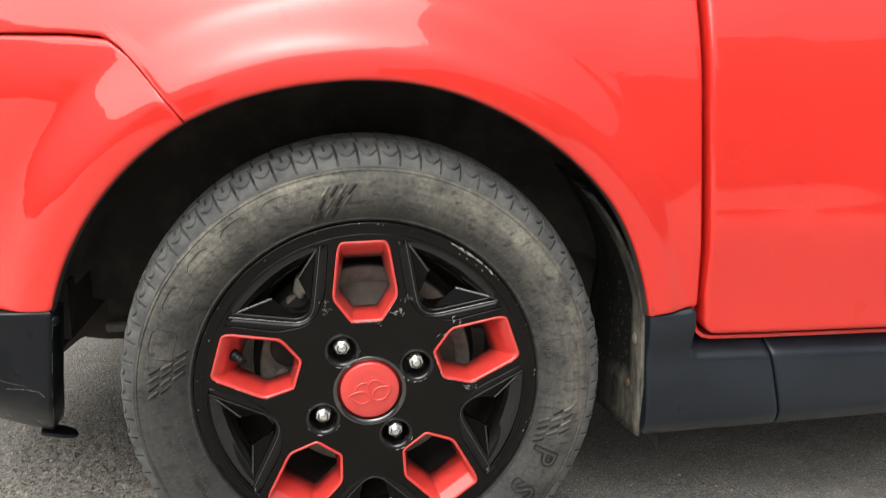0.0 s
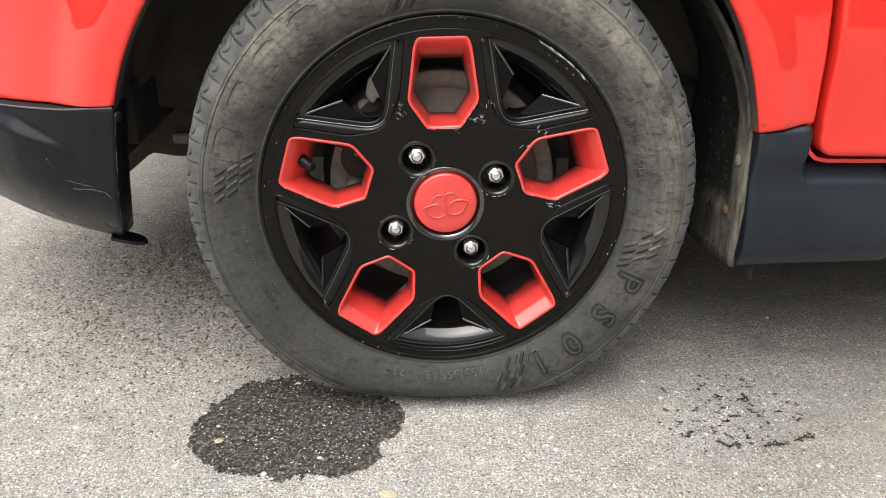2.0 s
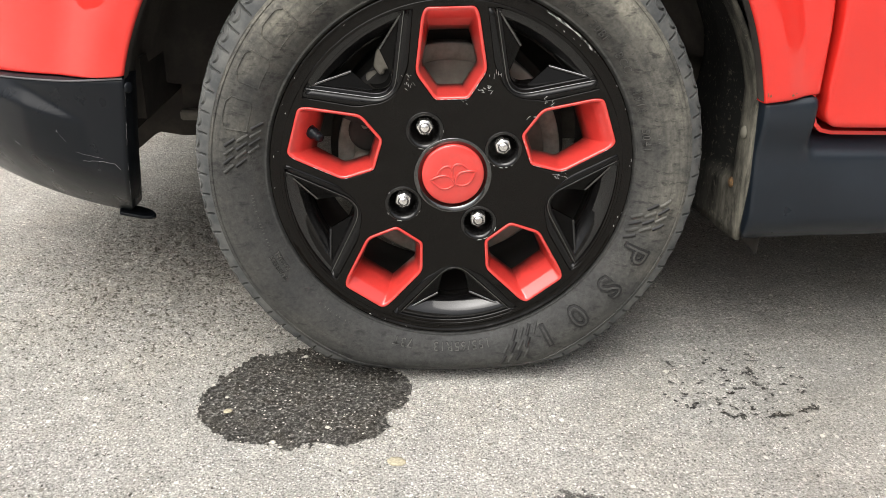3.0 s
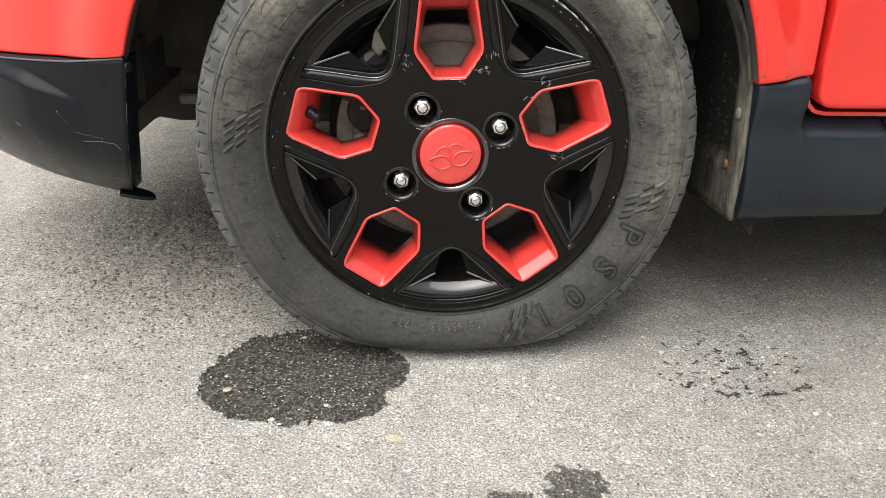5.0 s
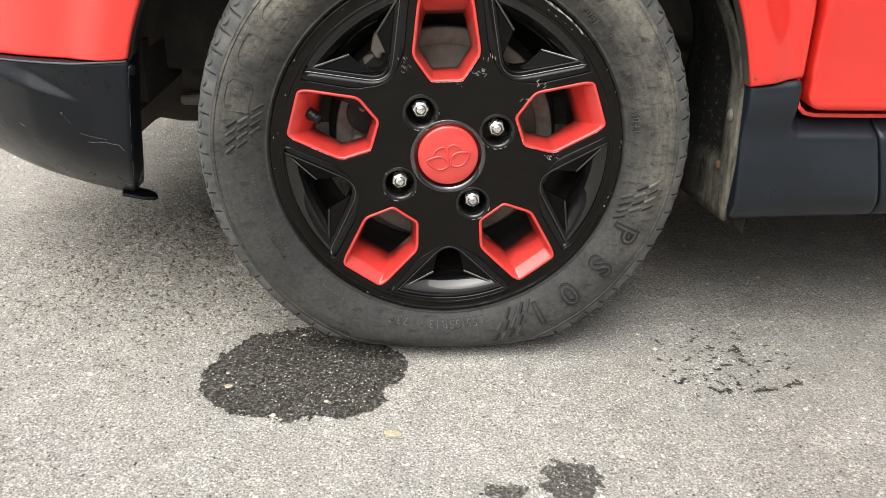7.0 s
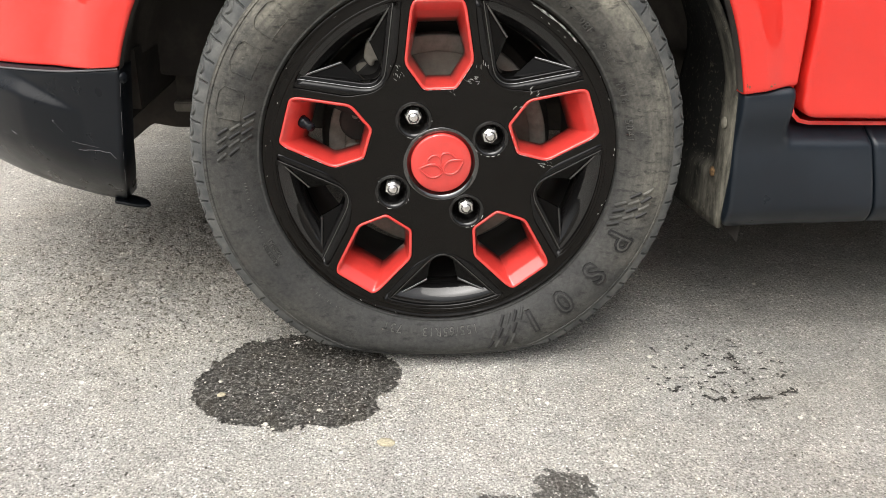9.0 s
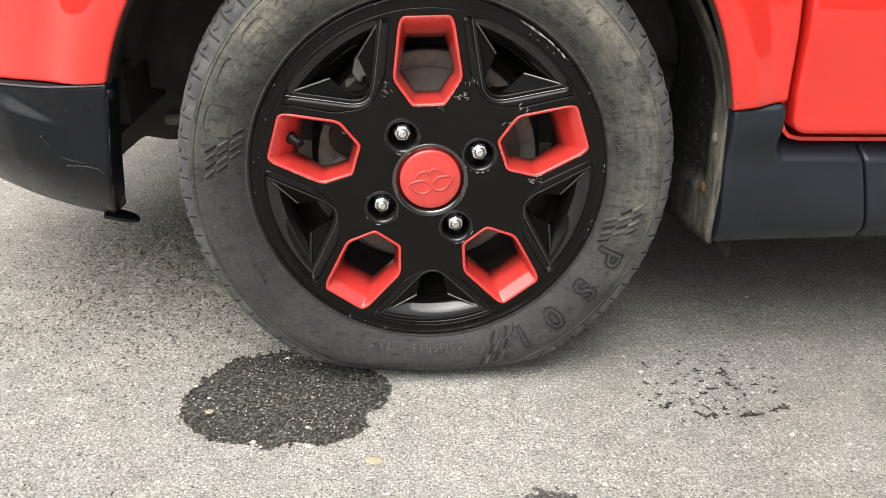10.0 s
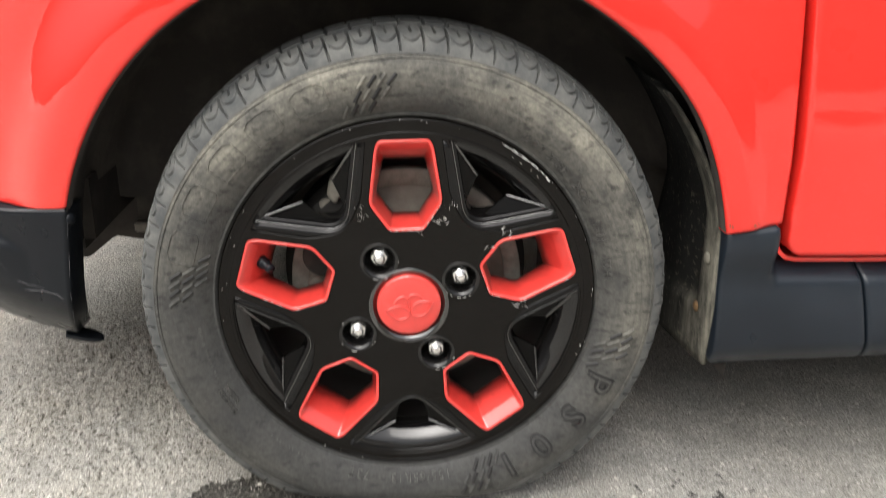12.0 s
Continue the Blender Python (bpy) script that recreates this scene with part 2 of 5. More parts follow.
def asphalt(name, wet=0.0):
    m, t, b = material(name, (0.3, 0.3, 0.29), 0.92)
    p = where(t)
    bent = node(t, "ShaderNodeVectorMath")
    bent.operation = "ADD"
    warp = node(t, "ShaderNodeTexNoise", Scale=140.0, Detail=2.0)
    t.links.new(p, warp.inputs["Vector"])
    soft = node(t, "ShaderNodeVectorMath")
    soft.operation = "SCALE"
    soft.inputs["Scale"].default_value = 0.004
    t.links.new(warp.outputs["Color"], soft.inputs[0])
    t.links.new(p, bent.inputs[0])
    t.links.new(soft.outputs[0], bent.inputs[1])

    def chips(scale):
        v = node(t, "ShaderNodeTexVoronoi", Scale=scale, Randomness=1.0)
        t.links.new(bent.outputs[0], v.inputs["Vector"])
        c = t.nodes.new("ShaderNodeSeparateColor")
        t.links.new(v.outputs["Color"], c.inputs[0])
        return v, c.outputs[0], c.outputs[1]

    def math_of(kind, a, c):
        k = node(t, "ShaderNodeMath")
        k.operation = kind
        for slot, v in ((0, a), (1, c)):
            if isinstance(v, (int, float)):
                k.inputs[slot].default_value = v
            else:
                t.links.new(v, k.inputs[slot])
        return k.outputs[0]

    grain = noise_of(t, 430.0, 6, 0.76)
    col = ramp(t, grain, (0.37, (0.13, 0.126, 0.112)), (0.44, (0.35, 0.341, 0.312)), (0.52, (0.50, 0.488, 0.451)), (0.58, (0.64, 0.627, 0.582)), (0.63, (0.90, 0.88, 0.83)))
    mottle = ramp(t, noise_of(t, 85.0, 5, 0.6), (0.33, 0.90), (0.67, 1.09))
    col = mix(t, 1.0, col, mottle, "MULTIPLY")

    def bits(scale, size, share):
        """Stone chips: round-edged cells of which only a share shows; gives mask and tone."""
        v, tone, fine = chips(scale)
        shown = math_of("MULTIPLY", math_of("LESS_THAN", v.outputs["Distance"], size), math_of("GREATER_THAN", tone, 1 - share))
        return shown, fine

    small, small_tone = bits(360.0, 0.36, 0.30)
    col = mix(t, small, col, ramp(t, small_tone, (0.0, (0.10, 0.095, 0.08)), (0.22, (0.40, 0.39, 0.355)), (0.6, (0.62, 0.61, 0.565)), (0.78, (0.98, 0.96, 0.90))))
    large, large_tone = bits(125.0, 0.30, 0.16)
    col = mix(t, large, col, ramp(t, large_tone, (0.0, (0.24, 0.225, 0.19)), (0.4, (0.48, 0.46, 0.41)), (0.75, (0.62, 0.60, 0.54)), (0.88, (0.94, 0.92, 0.86))))
    fleck, fleck_tone = bits(250.0, 0.27, 0.15)
    col = mix(t, fleck, col, ramp(t, fleck_tone, (0.0, (0.70, 0.68, 0.60)), (0.5, (0.97, 0.95, 0.90))))
    rough_part = node(t, "ShaderNodeVectorMath")
    rough_part.operation = "DISTANCE"
    t.links.new(bent.outputs[0], rough_part.inputs[0])
    rough_part.inputs[1].default_value = (-0.34, 0.28, 0)
    worn = ramp(t, rough_part.outputs["Value"], (0.14, 1.0), (0.42, 0.0))
    hollow = math_of("SUBTRACT", noise_of(t, 205.0, 4, 0.62), math_of("MULTIPLY", worn, 0.085))
    pits = ramp(t, hollow, (0.325, 1.0), (0.365, 0.0))
    col = mix(t, pits, col, (0.060, 0.054, 0.043))
    fine_pits = ramp(t, noise_of(t, 360.0, 3, 0.6), (0.325, 1.0), (0.36, 0.0))
    col = mix(t, fine_pits, col, (0.07, 0.066, 0.056))
    tint = ramp(t, noise_of(t, 7.0, 5, 0.6), (0.42, (1.0, 1.0, 1.0)), (0.66, (1.0, 0.985, 0.955)))
    col = mix(t, 1.0, col, tint, "MULTIPLY")
    # Brown tone under the nose, its darkening partly the car's painted shade.
    under_car_tone = ramp(t, noise_of(t, 60.0, 6, 0.7), (0.35, 0.05), (0.65, 0.45))
    col = mix(t, mix(t, 1.0, worn, under_car_tone, "MULTIPLY"), col, (0.29, 0.262, 0.206))
    # Darker patch on the right paints in shade lying over the ground.
    shade_from = node(t, "ShaderNodeVectorMath")
    shade_from.operation = "DISTANCE"
    t.links.new(p, shade_from.inputs[0])
    shade_from.inputs[1].default_value = (0.62, -0.06, 0)
    shade_patch = mix(t, 1.0, ramp(t, shade_from.outputs["Value"], (0.12, 0.55), (0.55, 0.0)), ramp(t, noise_of(t, 8.0, 5), (0.3, 0.5), (0.6, 1.0)), "MULTIPLY")
    col = mix(t, shade_patch, col, (0.17, 0.16, 0.14))
    broad = ramp(t, noise_of(t, 3.2, 6, 0.6), (0.25, 0.98), (0.75, 1.24))
    col = mix(t, 1.0, col, broad, "MULTIPLY")
    blotch = ramp(t, noise_of(t, 22.0, 5, 0.6), (0.3, 0.84), (0.7, 1.10))
    col = mix(t, 1.0, col, blotch, "MULTIPLY")
    if wet:
        dry = ramp(t, small_tone, (0.80, 1.0), (0.92, 0.45))
        dry = mix(t, small, (1.0, 1.0, 1.0), dry)
        damp = ramp(t, noise_of(t, 260.0, 6, 0.75), (0.42, wet), (0.53, wet - 0.16), (0.62, wet - 0.62))
        share = mix(t, 1.0, dry, damp, "MULTIPLY")
        pale = mix(t, fleck, (1.0, 1.0, 1.0), (0.2, 0.2, 0.2))
        share = mix(t, 1.0, share, pale, "MULTIPLY")
        ochre = ramp(t, noise_of(t, 30.0, 4), (0.45, (0.010, 0.0085, 0.0062)), (0.65, (0.019, 0.0145, 0.008)))
        col = mix(t, share, col, ochre)
        b.inputs["Roughness"].default_value = 0.42
        b.inputs["Specular IOR Level"].default_value = 0.3
    t.links.new(col, b.inputs["Base Color"])
    n1 = bump(t, b, grain, 1.0, 0.0024)
    n2 = node(t, "ShaderNodeBump", Strength=1.0, Distance=0.009)
    t.links.new(hollow, n2.inputs["Height"])
    n3 = node(t, "ShaderNodeBump", Strength=0.6, Distance=0.0008)
    t.links.new(math_of("MAXIMUM", small, large), n3.inputs["Height"])
    t.links.new(n3.outputs[0], n2.inputs["Normal"])
    t.links.new(n2.outputs[0], n1.inputs["Normal"])
    return m


# Near-black rubber that paints in the shade round raised letters; also dark bars.
def shade_rubber():
    m, t, b = material("relief_shade_rubber", (0.03, 0.03, 0.032), 0.6)
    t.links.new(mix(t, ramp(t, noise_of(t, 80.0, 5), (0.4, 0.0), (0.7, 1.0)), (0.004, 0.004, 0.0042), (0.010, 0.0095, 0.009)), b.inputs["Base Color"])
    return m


# Dusty raised faces, lightened further so the relief reads as lit.
def dusty_lit_relief():
    m, t, b = material("dusty_lit_rubber", (0.06, 0.06, 0.055), 0.8)
    t.links.new(mix(t, ramp(t, noise_of(t, 130.0, 5, 0.65), (0.38, 0.0), (0.62, 1.0)), (0.040, 0.040, 0.038), (0.095, 0.093, 0.085)), b.inputs["Base Color"])
    return m


LETTER, LIT_EDGE, RELIEF = shade_rubber(), black_edge(), dusty_lit_relief()
# Glossier copies of the black wheel paint, so dish and ridges look lit.
DISH_BLACK, RIDGE = black_edge("black_paint_lit_dish", 0.52), black_edge("black_paint_lit_ridge", 1.0)
RIDGE.node_tree.nodes["Principled BSDF"].inputs["Coat Weight"].default_value = 1.0
RED, WHEEL_RED, GLOSS, RUBBER, TREAD = red_paint(), red_wheel_paint(), black_gloss(), rubber(), tread_rubber()
SILL = trim_plastic("blue_black_sill_plastic", (0.0080, 0.0118, 0.0170), (0.0155, 0.0212, 0.0292), 0.36, 0.27)
TRIM, LINER, MUD = trim_plastic("black_trim_plastic", (0.006, 0.0072, 0.0092), (0.009, 0.0106, 0.0134), 0.16), liner_plastic(), muddy_plastic()
CHROME = metal("chrome_nut", (0.75, 0.74, 0.72), 0.16, (0.5, 0.48, 0.45))
DISC = metal("brake_disc_steel", (0.21, 0.185, 0.155), 0.6, (0.13, 0.108, 0.082), 40.0, 0.2)
CAST = metal("cast_iron", (0.26, 0.24, 0.205), 0.75, (0.16, 0.143, 0.118), 70.0, 0.0)
# Black wheel paint with its gloss cut, a shaded copy for the webs.
DARK = material("black_paint_shaded", (0.004, 0.0038, 0.0036), 0.22)[0]
DARK.node_tree.nodes["Principled BSDF"].inputs["Specular IOR Level"].default_value = 0.13
GRIME = material("grimy_iron", (0.022, 0.020, 0.018), 0.8)[0]
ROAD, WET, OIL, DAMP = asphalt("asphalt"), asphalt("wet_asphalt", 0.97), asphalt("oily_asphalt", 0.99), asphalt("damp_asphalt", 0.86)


def stone(name, a, b_):
    m, t, b = material(name, a, 0.88)
    t.links.new(mix(t, ramp(t, noise_of(t, 420.0, 4, 0.7), (0.4, 0.0), (0.62, 1.0)), a, b_), b.inputs["Base Color"])
    bump(t, b, noise_of(t, 500.0, 4), 0.5, 0.001)
    return m


YELLOW, CHIP = stone("yellowish_stone", (0.46, 0.42, 0.30), (0.27, 0.24, 0.17)), stone("stone_chip", (0.64, 0.62, 0.55), (0.42, 0.40, 0.34))
GLASS = material("dark_car_glass", (0.02, 0.025, 0.03), 0.05)[0]
SCUFF = material("bare_scuffed_edge", (0.46, 0.45, 0.43), 0.6)[0]
# Pale tone for real scratches and for the bumper edge's painted highlight.
SCRATCH_GLINT = material("scratch_glint_plastic", (0.085, 0.085, 0.09), 0.7)[0]
RUST = stone("rusty_clip", (0.15, 0.085, 0.032), (0.06, 0.035, 0.018))


# ---- mesh helpers ----
def mesh_of(name, verts, faces, mat, smooth=True):
    me = bpy.data.meshes.new(name)
    me.from_pydata([tuple(v) for v in verts], [], faces)
    bm = bmesh.new()
    bm.from_mesh(me)
    bmesh.ops.recalc_face_normals(bm, faces=bm.faces[:])
    bm.to_mesh(me)
    bm.free()
    me.materials.append(mat)
    me.polygons.foreach_set("use_smooth", [smooth] * len(me.polygons))
    return me


def part(name, me, parent, label="", at=None):
    ob = new(name, me)
    ob.parent = parent
    if at is not None:
        ob.matrix_local = at
    if label:
        tagged(ob, label)
    return ob


def grid_faces(rows, cols, wrap=False, base=0):
    out = []
    for i in range(rows - 1):
        for j in range(cols if wrap else cols - 1):
            k = (j + 1) % cols
            out.append((base + i * cols + j, base + i * cols + k, base + (i + 1) * cols + k, base + (i + 1) * cols + j))
    return out


def sheet(points, deep=0.012):
    """A grid of points (rows of columns) as a panel with its border folded back along +y."""
    rows, cols = len(points), len(points[0])
    verts = [p for row in points for p in row]
    faces = grid_faces(rows, cols)
    rim = [j for j in range(cols)] + [i * cols + cols - 1 for i in range(1, rows)] + \
          [(rows - 1) * cols + j for j in range(cols - 2, -1, -1)] + [i * cols for i in range(rows - 2, 0, -1)]
    n0 = len(verts)
    for k in rim:
        x, y, z = verts[k]
        verts.append((x, y + deep, z))
    n = len(rim)
    for a in range(n):
        b = (a + 1) % n
        faces.append((rim[a], rim[b], n0 + b, n0 + a))
    return verts, faces


def revolve(profile, count, axis_y=True):
    """A ring round the y axis from (radius, y) pairs."""
    verts = []
    for r, y in profile:
        for j in range(count):
            a = 2 * math.pi * j / count
            verts.append((r * math.cos(a), y, r * math.sin(a)))
    return verts, grid_faces(len(profile), count, True)


def smooth_step(a, b, x):
    k = min(1.0, max(0.0, (x - a) / (b - a)))
    return k * k * (3 - 2 * k)


def rounded(points, radius, n=5):
    """A closed outline of (u, v) corners with each corner rounded."""
    out = []
    m = len(points)
    for i in range(m):
        p, q, s = Vector(points[i - 1]), Vector(points[i]), Vector(points[(i + 1) % m])
        rad = radius[i] if isinstance(radius, (list, tuple)) else radius
        a = q + (p - q).normalized() * min(rad, (p - q).length * 0.45)
        c = q + (s - q).normalized() * min(rad, (s - q).length * 0.45)
        for k in range(n):
            w = k / (n - 1)
            out.append(tuple(a * (1 - w) ** 2 + q * 2 * w * (1 - w) + c * w * w))
    return out


def inset(points, d):
    """The outline moved inwards by d (a number, or one per point); the outline runs anticlockwise."""
    out, m = [], len(points)
    for i in range(m):
        p, q, s = Vector(points[i - 1]), Vector(points[i]), Vector(points[(i + 1) % m])
        e, f = (q - p), (s - q)
        e = e.normalized() if e.length > 1e-7 else f.normalized()
        f = f.normalized() if f.length > 1e-7 else e
        n = Vector((-(e.y + f.y), e.x + f.x))
        n = n.normalized() if n.length > 1e-6 else Vector((-e.y, e.x))
        k = max(0.5, n.dot(Vector((-e.y, e.x))))
        out.append(tuple(q + n * ((d[i] if isinstance(d, list) else d) / k)))
    return out


def plate(name, outlines, thick, bevel, mat):
    """A flat plate in the xz plane from an outer outline and holes, front at y = 0, with rounded edges."""
    cu = bpy.data.curves.new(name, "CURVE")
    cu.dimensions, cu.fill_mode = "2D", "BOTH"
    cu.extrude, cu.bevel_depth, cu.bevel_resolution, cu.offset = thick / 2 - bevel, bevel, 2, -bevel
    for o in outlines:
        s = cu.splines.new("POLY")
        s.points.add(len(o) - 1)
        for k, (x, z) in zip(s.points, o):
            k.co = (x, z, 0, 1)
        s.use_cyclic_u = True
    ob = new(name, cu)
    me = bpy.data.meshes.new_from_object(ob.evaluated_get(bpy.context.evaluated_depsgraph_get()))
    bpy.data.objects.remove(ob)
    me.transform(Matrix.Translation((0, thick / 2, 0)) @ Matrix.Rotation(radians(90), 4, "X"))
    me.materials.clear()
    me.materials.append(mat)
    return me


def tube(points, r, n=6, closed=False):
    verts, m = [], len(points)
    for i in range(m):
        p = Vector(points[i])
        a = Vector(points[i - 1]) if closed or i else p
        b = Vector(points[(i + 1) % m]) if closed or i < m - 1 else p
        d = (b - a).normalized()
        s = d.cross(Vector((0, 1, 0))).normalized()
        for k in range(n):
            w = 2 * math.pi * k / n
            verts.append(tuple(p + s * (r * math.cos(w)) + Vector((0, 1, 0)) * (r * math.sin(w))))
    faces = grid_faces(m, n, True)
    if closed:
        faces += [((m - 1) * n + k, (m - 1) * n + (k + 1) % n, (k + 1) % n, k) for k in range(n)]
    return verts, faces


def join(*pieces):
    verts, faces = [], []
    for v, f in pieces:
        n = len(verts)
        verts += v
        faces += [tuple(n + i for i in q) for q in f]
    return verts, faces


# ---- ground ----
STEP = 0.004
GX0, GY0, NX, NY = -1.08, -0.46, 540, 440
HUB_X, HUB_Z = 0.001, 0.2435


def hash2(a, b, k):
    v = np.sin(a * 127.1 + b * 311.7 + k * 74.7) * 43758.5453
    return v - np.floor(v)


def pebbled(x, y, cell):
    """Height of rounded stones bedded at random, 0 to 1."""
    cx, cy = np.floor(x / cell), np.floor(y / cell)
    best = np.full(x.shape, 9.0)
    tall = np.zeros(x.shape)
    for i in (-1, 0, 1):
        for j in (-1, 0, 1):
            px = (cx + i + hash2(cx + i, cy + j, 1)) * cell
            py = (cy + j + hash2(cx + i, cy + j, 2)) * cell
            d = np.hypot(x - px, y - py) / cell
            near = d < best
            best = np.where(near, d, best)
            tall = np.where(near, hash2(cx + i, cy + j, 3), tall)
    return np.clip(1 - (best / 0.75) ** 2, 0, 1) * (0.35 + 0.65 * tall)


gx, gy = np.meshgrid(GX0 + STEP * np.arange(NX), GY0 + STEP * np.arange(NY))
fade = np.clip(np.minimum.reduce([gx - gx.min(), gx.max() - gx, gy - gy.min(), gy.max() - gy]) / 0.1, 0, 1)
coarse = np.clip((0.46 - np.hypot(gx + 0.36, gy - 0.26)) / 0.3, 0, 1)
gz = (0.0014 * pebbled(gx, gy, 0.0105) + 0.0046 * coarse * pebbled(gx + 3.7, gy + 8.1, 0.0125) + 0.0010 * pebbled(gx + 5.1, gy + 2.3, 0.017)
      + 0.0010 * np.sin(gx * 9 + 1.3 * np.sin(gy * 7)) * np.sin(gy * 11 + 0.7)) * fade - 0.0015


def ground_sheet():
    verts = np.stack([gx, gy, gz], -1).reshape(-1, 3)
    i = np.arange(NY * NX).reshape(NY, NX)
    quads = np.stack([i[:-1, :-1], i[:-1, 1:], i[1:, 1:], i[1:, :-1]], -1).reshape(-1, 4)
    x1, y1 = GX0 + STEP * (NX - 1), GY0 + STEP * (NY - 1)
    far, z = 400.0, -0.0015
    outer = np.array([(-far, -far, z), (far, -far, z), (far, far, z), (-far, far, z)])
    n = len(verts)
    c = [i[0, 0], i[0, -1], i[-1, -1], i[-1, 0]]
    skirt = [(n + k, n + (k + 1) % 4, c[(k + 1) % 4], c[k]) for k in range(4)]
    me = bpy.data.meshes.new("ground")
    me.from_pydata(np.vstack([verts, outer]).tolist(), [], quads.tolist() + [tuple(int(a) for a in s) for s in skirt])
    me.materials.append(ROAD)
    me.polygons.foreach_set("use_smooth", [True] * len(me.polygons))
    return tagged(new("ground", me), "worn grey asphalt with light stone chips", "asphalt", kind="structure")


ground_sheet()


def wobble(x, y, scale, seed):
    return np.array([noise.noise((a * scale + seed, b * scale, seed)) for a, b in zip(x.ravel(), y.ravel())]).reshape(x.shape)


def stain(name, x0, x1, y0, y1, inside, mat, label):
    """A damp patch: the cells of the ground inside a shape, laid a hair above it."""
    i0, i1 = int((x0 - GX0) / STEP), int((x1 - GX0) / STEP)
    j0, j1 = int((y0 - GY0) / STEP), int((y1 - GY0) / STEP)
    f = 3
    xs = np.linspace(gx[0, i0], gx[0, i1], (i1 - i0) * f + 1)
    ys = np.linspace(gy[j0, 0], gy[j1, 0], (j1 - j0) * f + 1)
    sx, sy = np.meshgrid(xs, ys)
    u, v = (sx - GX0) / STEP, (sy - GY0) / STEP
    a, b = np.minimum(np.floor(u + 1e-6).astype(int), NX - 2), np.minimum(np.floor(v + 1e-6).astype(int), NY - 2)
    fu, fv = u - a, v - b
    z = (gz[b, a] * (1 - fu) * (1 - fv) + gz[b, a + 1] * fu * (1 - fv) + gz[b + 1, a] * (1 - fu) * fv + gz[b + 1, a + 1] * fu * fv) + 0.0007
    keep = inside(sx[:-1, :-1] + STEP / 6, sy[:-1, :-1] + STEP / 6)
    idx = np.arange(sx.size).reshape(sx.shape)
    quads = np.stack([idx[:-1, :-1], idx[:-1, 1:], idx[1:, 1:], idx[1:, :-1]], -1)[keep]
    used, inverse = np.unique(quads, return_inverse=True)
    verts = np.stack([sx, sy, z], -1).reshape(-1, 3)[used]
    me = bpy.data.meshes.new(name)
    me.from_pydata(verts.tolist(), [], inverse.reshape(-1, 4).tolist())
    me.materials.append(mat)
    me.polygons.foreach_set("use_smooth", [True] * len(me.polygons))
    return tagged(new(name, me), label, "stain", kind="structure")


def blob(x, y, cx, cy, rx, ry, turn=0.0):
    c, s = math.cos(turn), math.sin(turn)
    dx, dy = x - cx, y - cy
    return np.hypot((dx * c + dy * s) / rx, (dy * c - dx * s) / ry)


def water_shape(x, y):
    d = np.minimum.reduce([blob(x, y, -0.165, -0.030, 0.094, 0.092, -0.1), blob(x, y, -0.100, -0.022, 0.060, 0.056),
                           blob(x, y, -0.222, -0.048, 0.042, 0.056, 0.2), blob(x, y, -0.114, -0.082, 0.048, 0.038), blob(x, y, -0.145, 0.030, 0.055, 0.035)])
    return d + 0.10 * wobble(x, y, 26, 3.0) + 0.10 * wobble(x, y, 95, 8.0) + 0.06 * wobble(x, y, 260, 2.0) < 1.0


def drip_shape(x, y):
    d = blob(x, y, 0.325, -0.022, 0.066, 0.062, -0.25)
    n = 0.55 * wobble(x * 0.7, y, 95, 5.0) + 0.5 * wobble(x * 0.8, y, 230, 1.0)
    arc = np.exp(-((blob(x, y, 0.335, -0.02, 0.085, 0.060) - 1.0) / 0.07) ** 2) * (y < -0.045)
    speck = np.exp(-(d / 1.0) ** 2) * 0.10 + 0.24 * arc
    return (d < 1.35) & (n > 0.335 - speck)


def spot_shape(x, y):
    d = np.minimum(blob(x, y, 0.108, -0.222, 0.031, 0.030, -0.4), blob(x, y, 0.045, -0.235, 0.022, 0.010))
    n = wobble(x, y, 80, 4.0)
    return d + 0.35 * n + 0.2 * wobble(x, y, 170, 9.0) < 0.95


stain("water_stain", -0.30, -0.02, -0.15, 0.09, water_shape, WET, "dark wet stain on the asphalt beside the tyre")
stain("oil_stain", 0.22, 0.43, -0.11, 0.06, drip_shape, OIL, "spattered dark oil drips dried on the asphalt")
stain("water_stain", 0.0, 0.16, -0.27, -0.17, spot_shape, DAMP, "small dark damp spot on the asphalt")


def grit():
    rnd = random.Random(4)
    verts, faces = [], []
    for _ in range(520):
        x, y, r = rnd.uniform(-0.95, 0.95), rnd.uniform(-0.4, 0.75), rnd.choice((0.0009, 0.0011, 0.0014, 0.0017, 0.0024))
        i, j = int((x - GX0) / STEP), int((y - GY0) / STEP)
        z, n = gz[j, i] + r * 0.25, len(verts)
        for a in range(5):
            k = a * 1.2566 + rnd.uniform(-0.3, 0.3)
            verts.append((x + r * math.cos(k) * rnd.uniform(0.7, 1.3), y + r * math.sin(k), z - r * 0.5))
        verts.append((x + rnd.uniform(-0.3, 0.3) * r, y + rnd.uniform(-0.3, 0.3) * r, z + r * 0.5))
        faces += [(n + a, n + (a + 1) % 5, n + 5) for a in range(5)]
    me = mesh_of("grit", verts, faces, CHIP, False)
    return tagged(new("grit", me), "loose pale grit scattered on asphalt", "grit", kind="stuff")


grit()



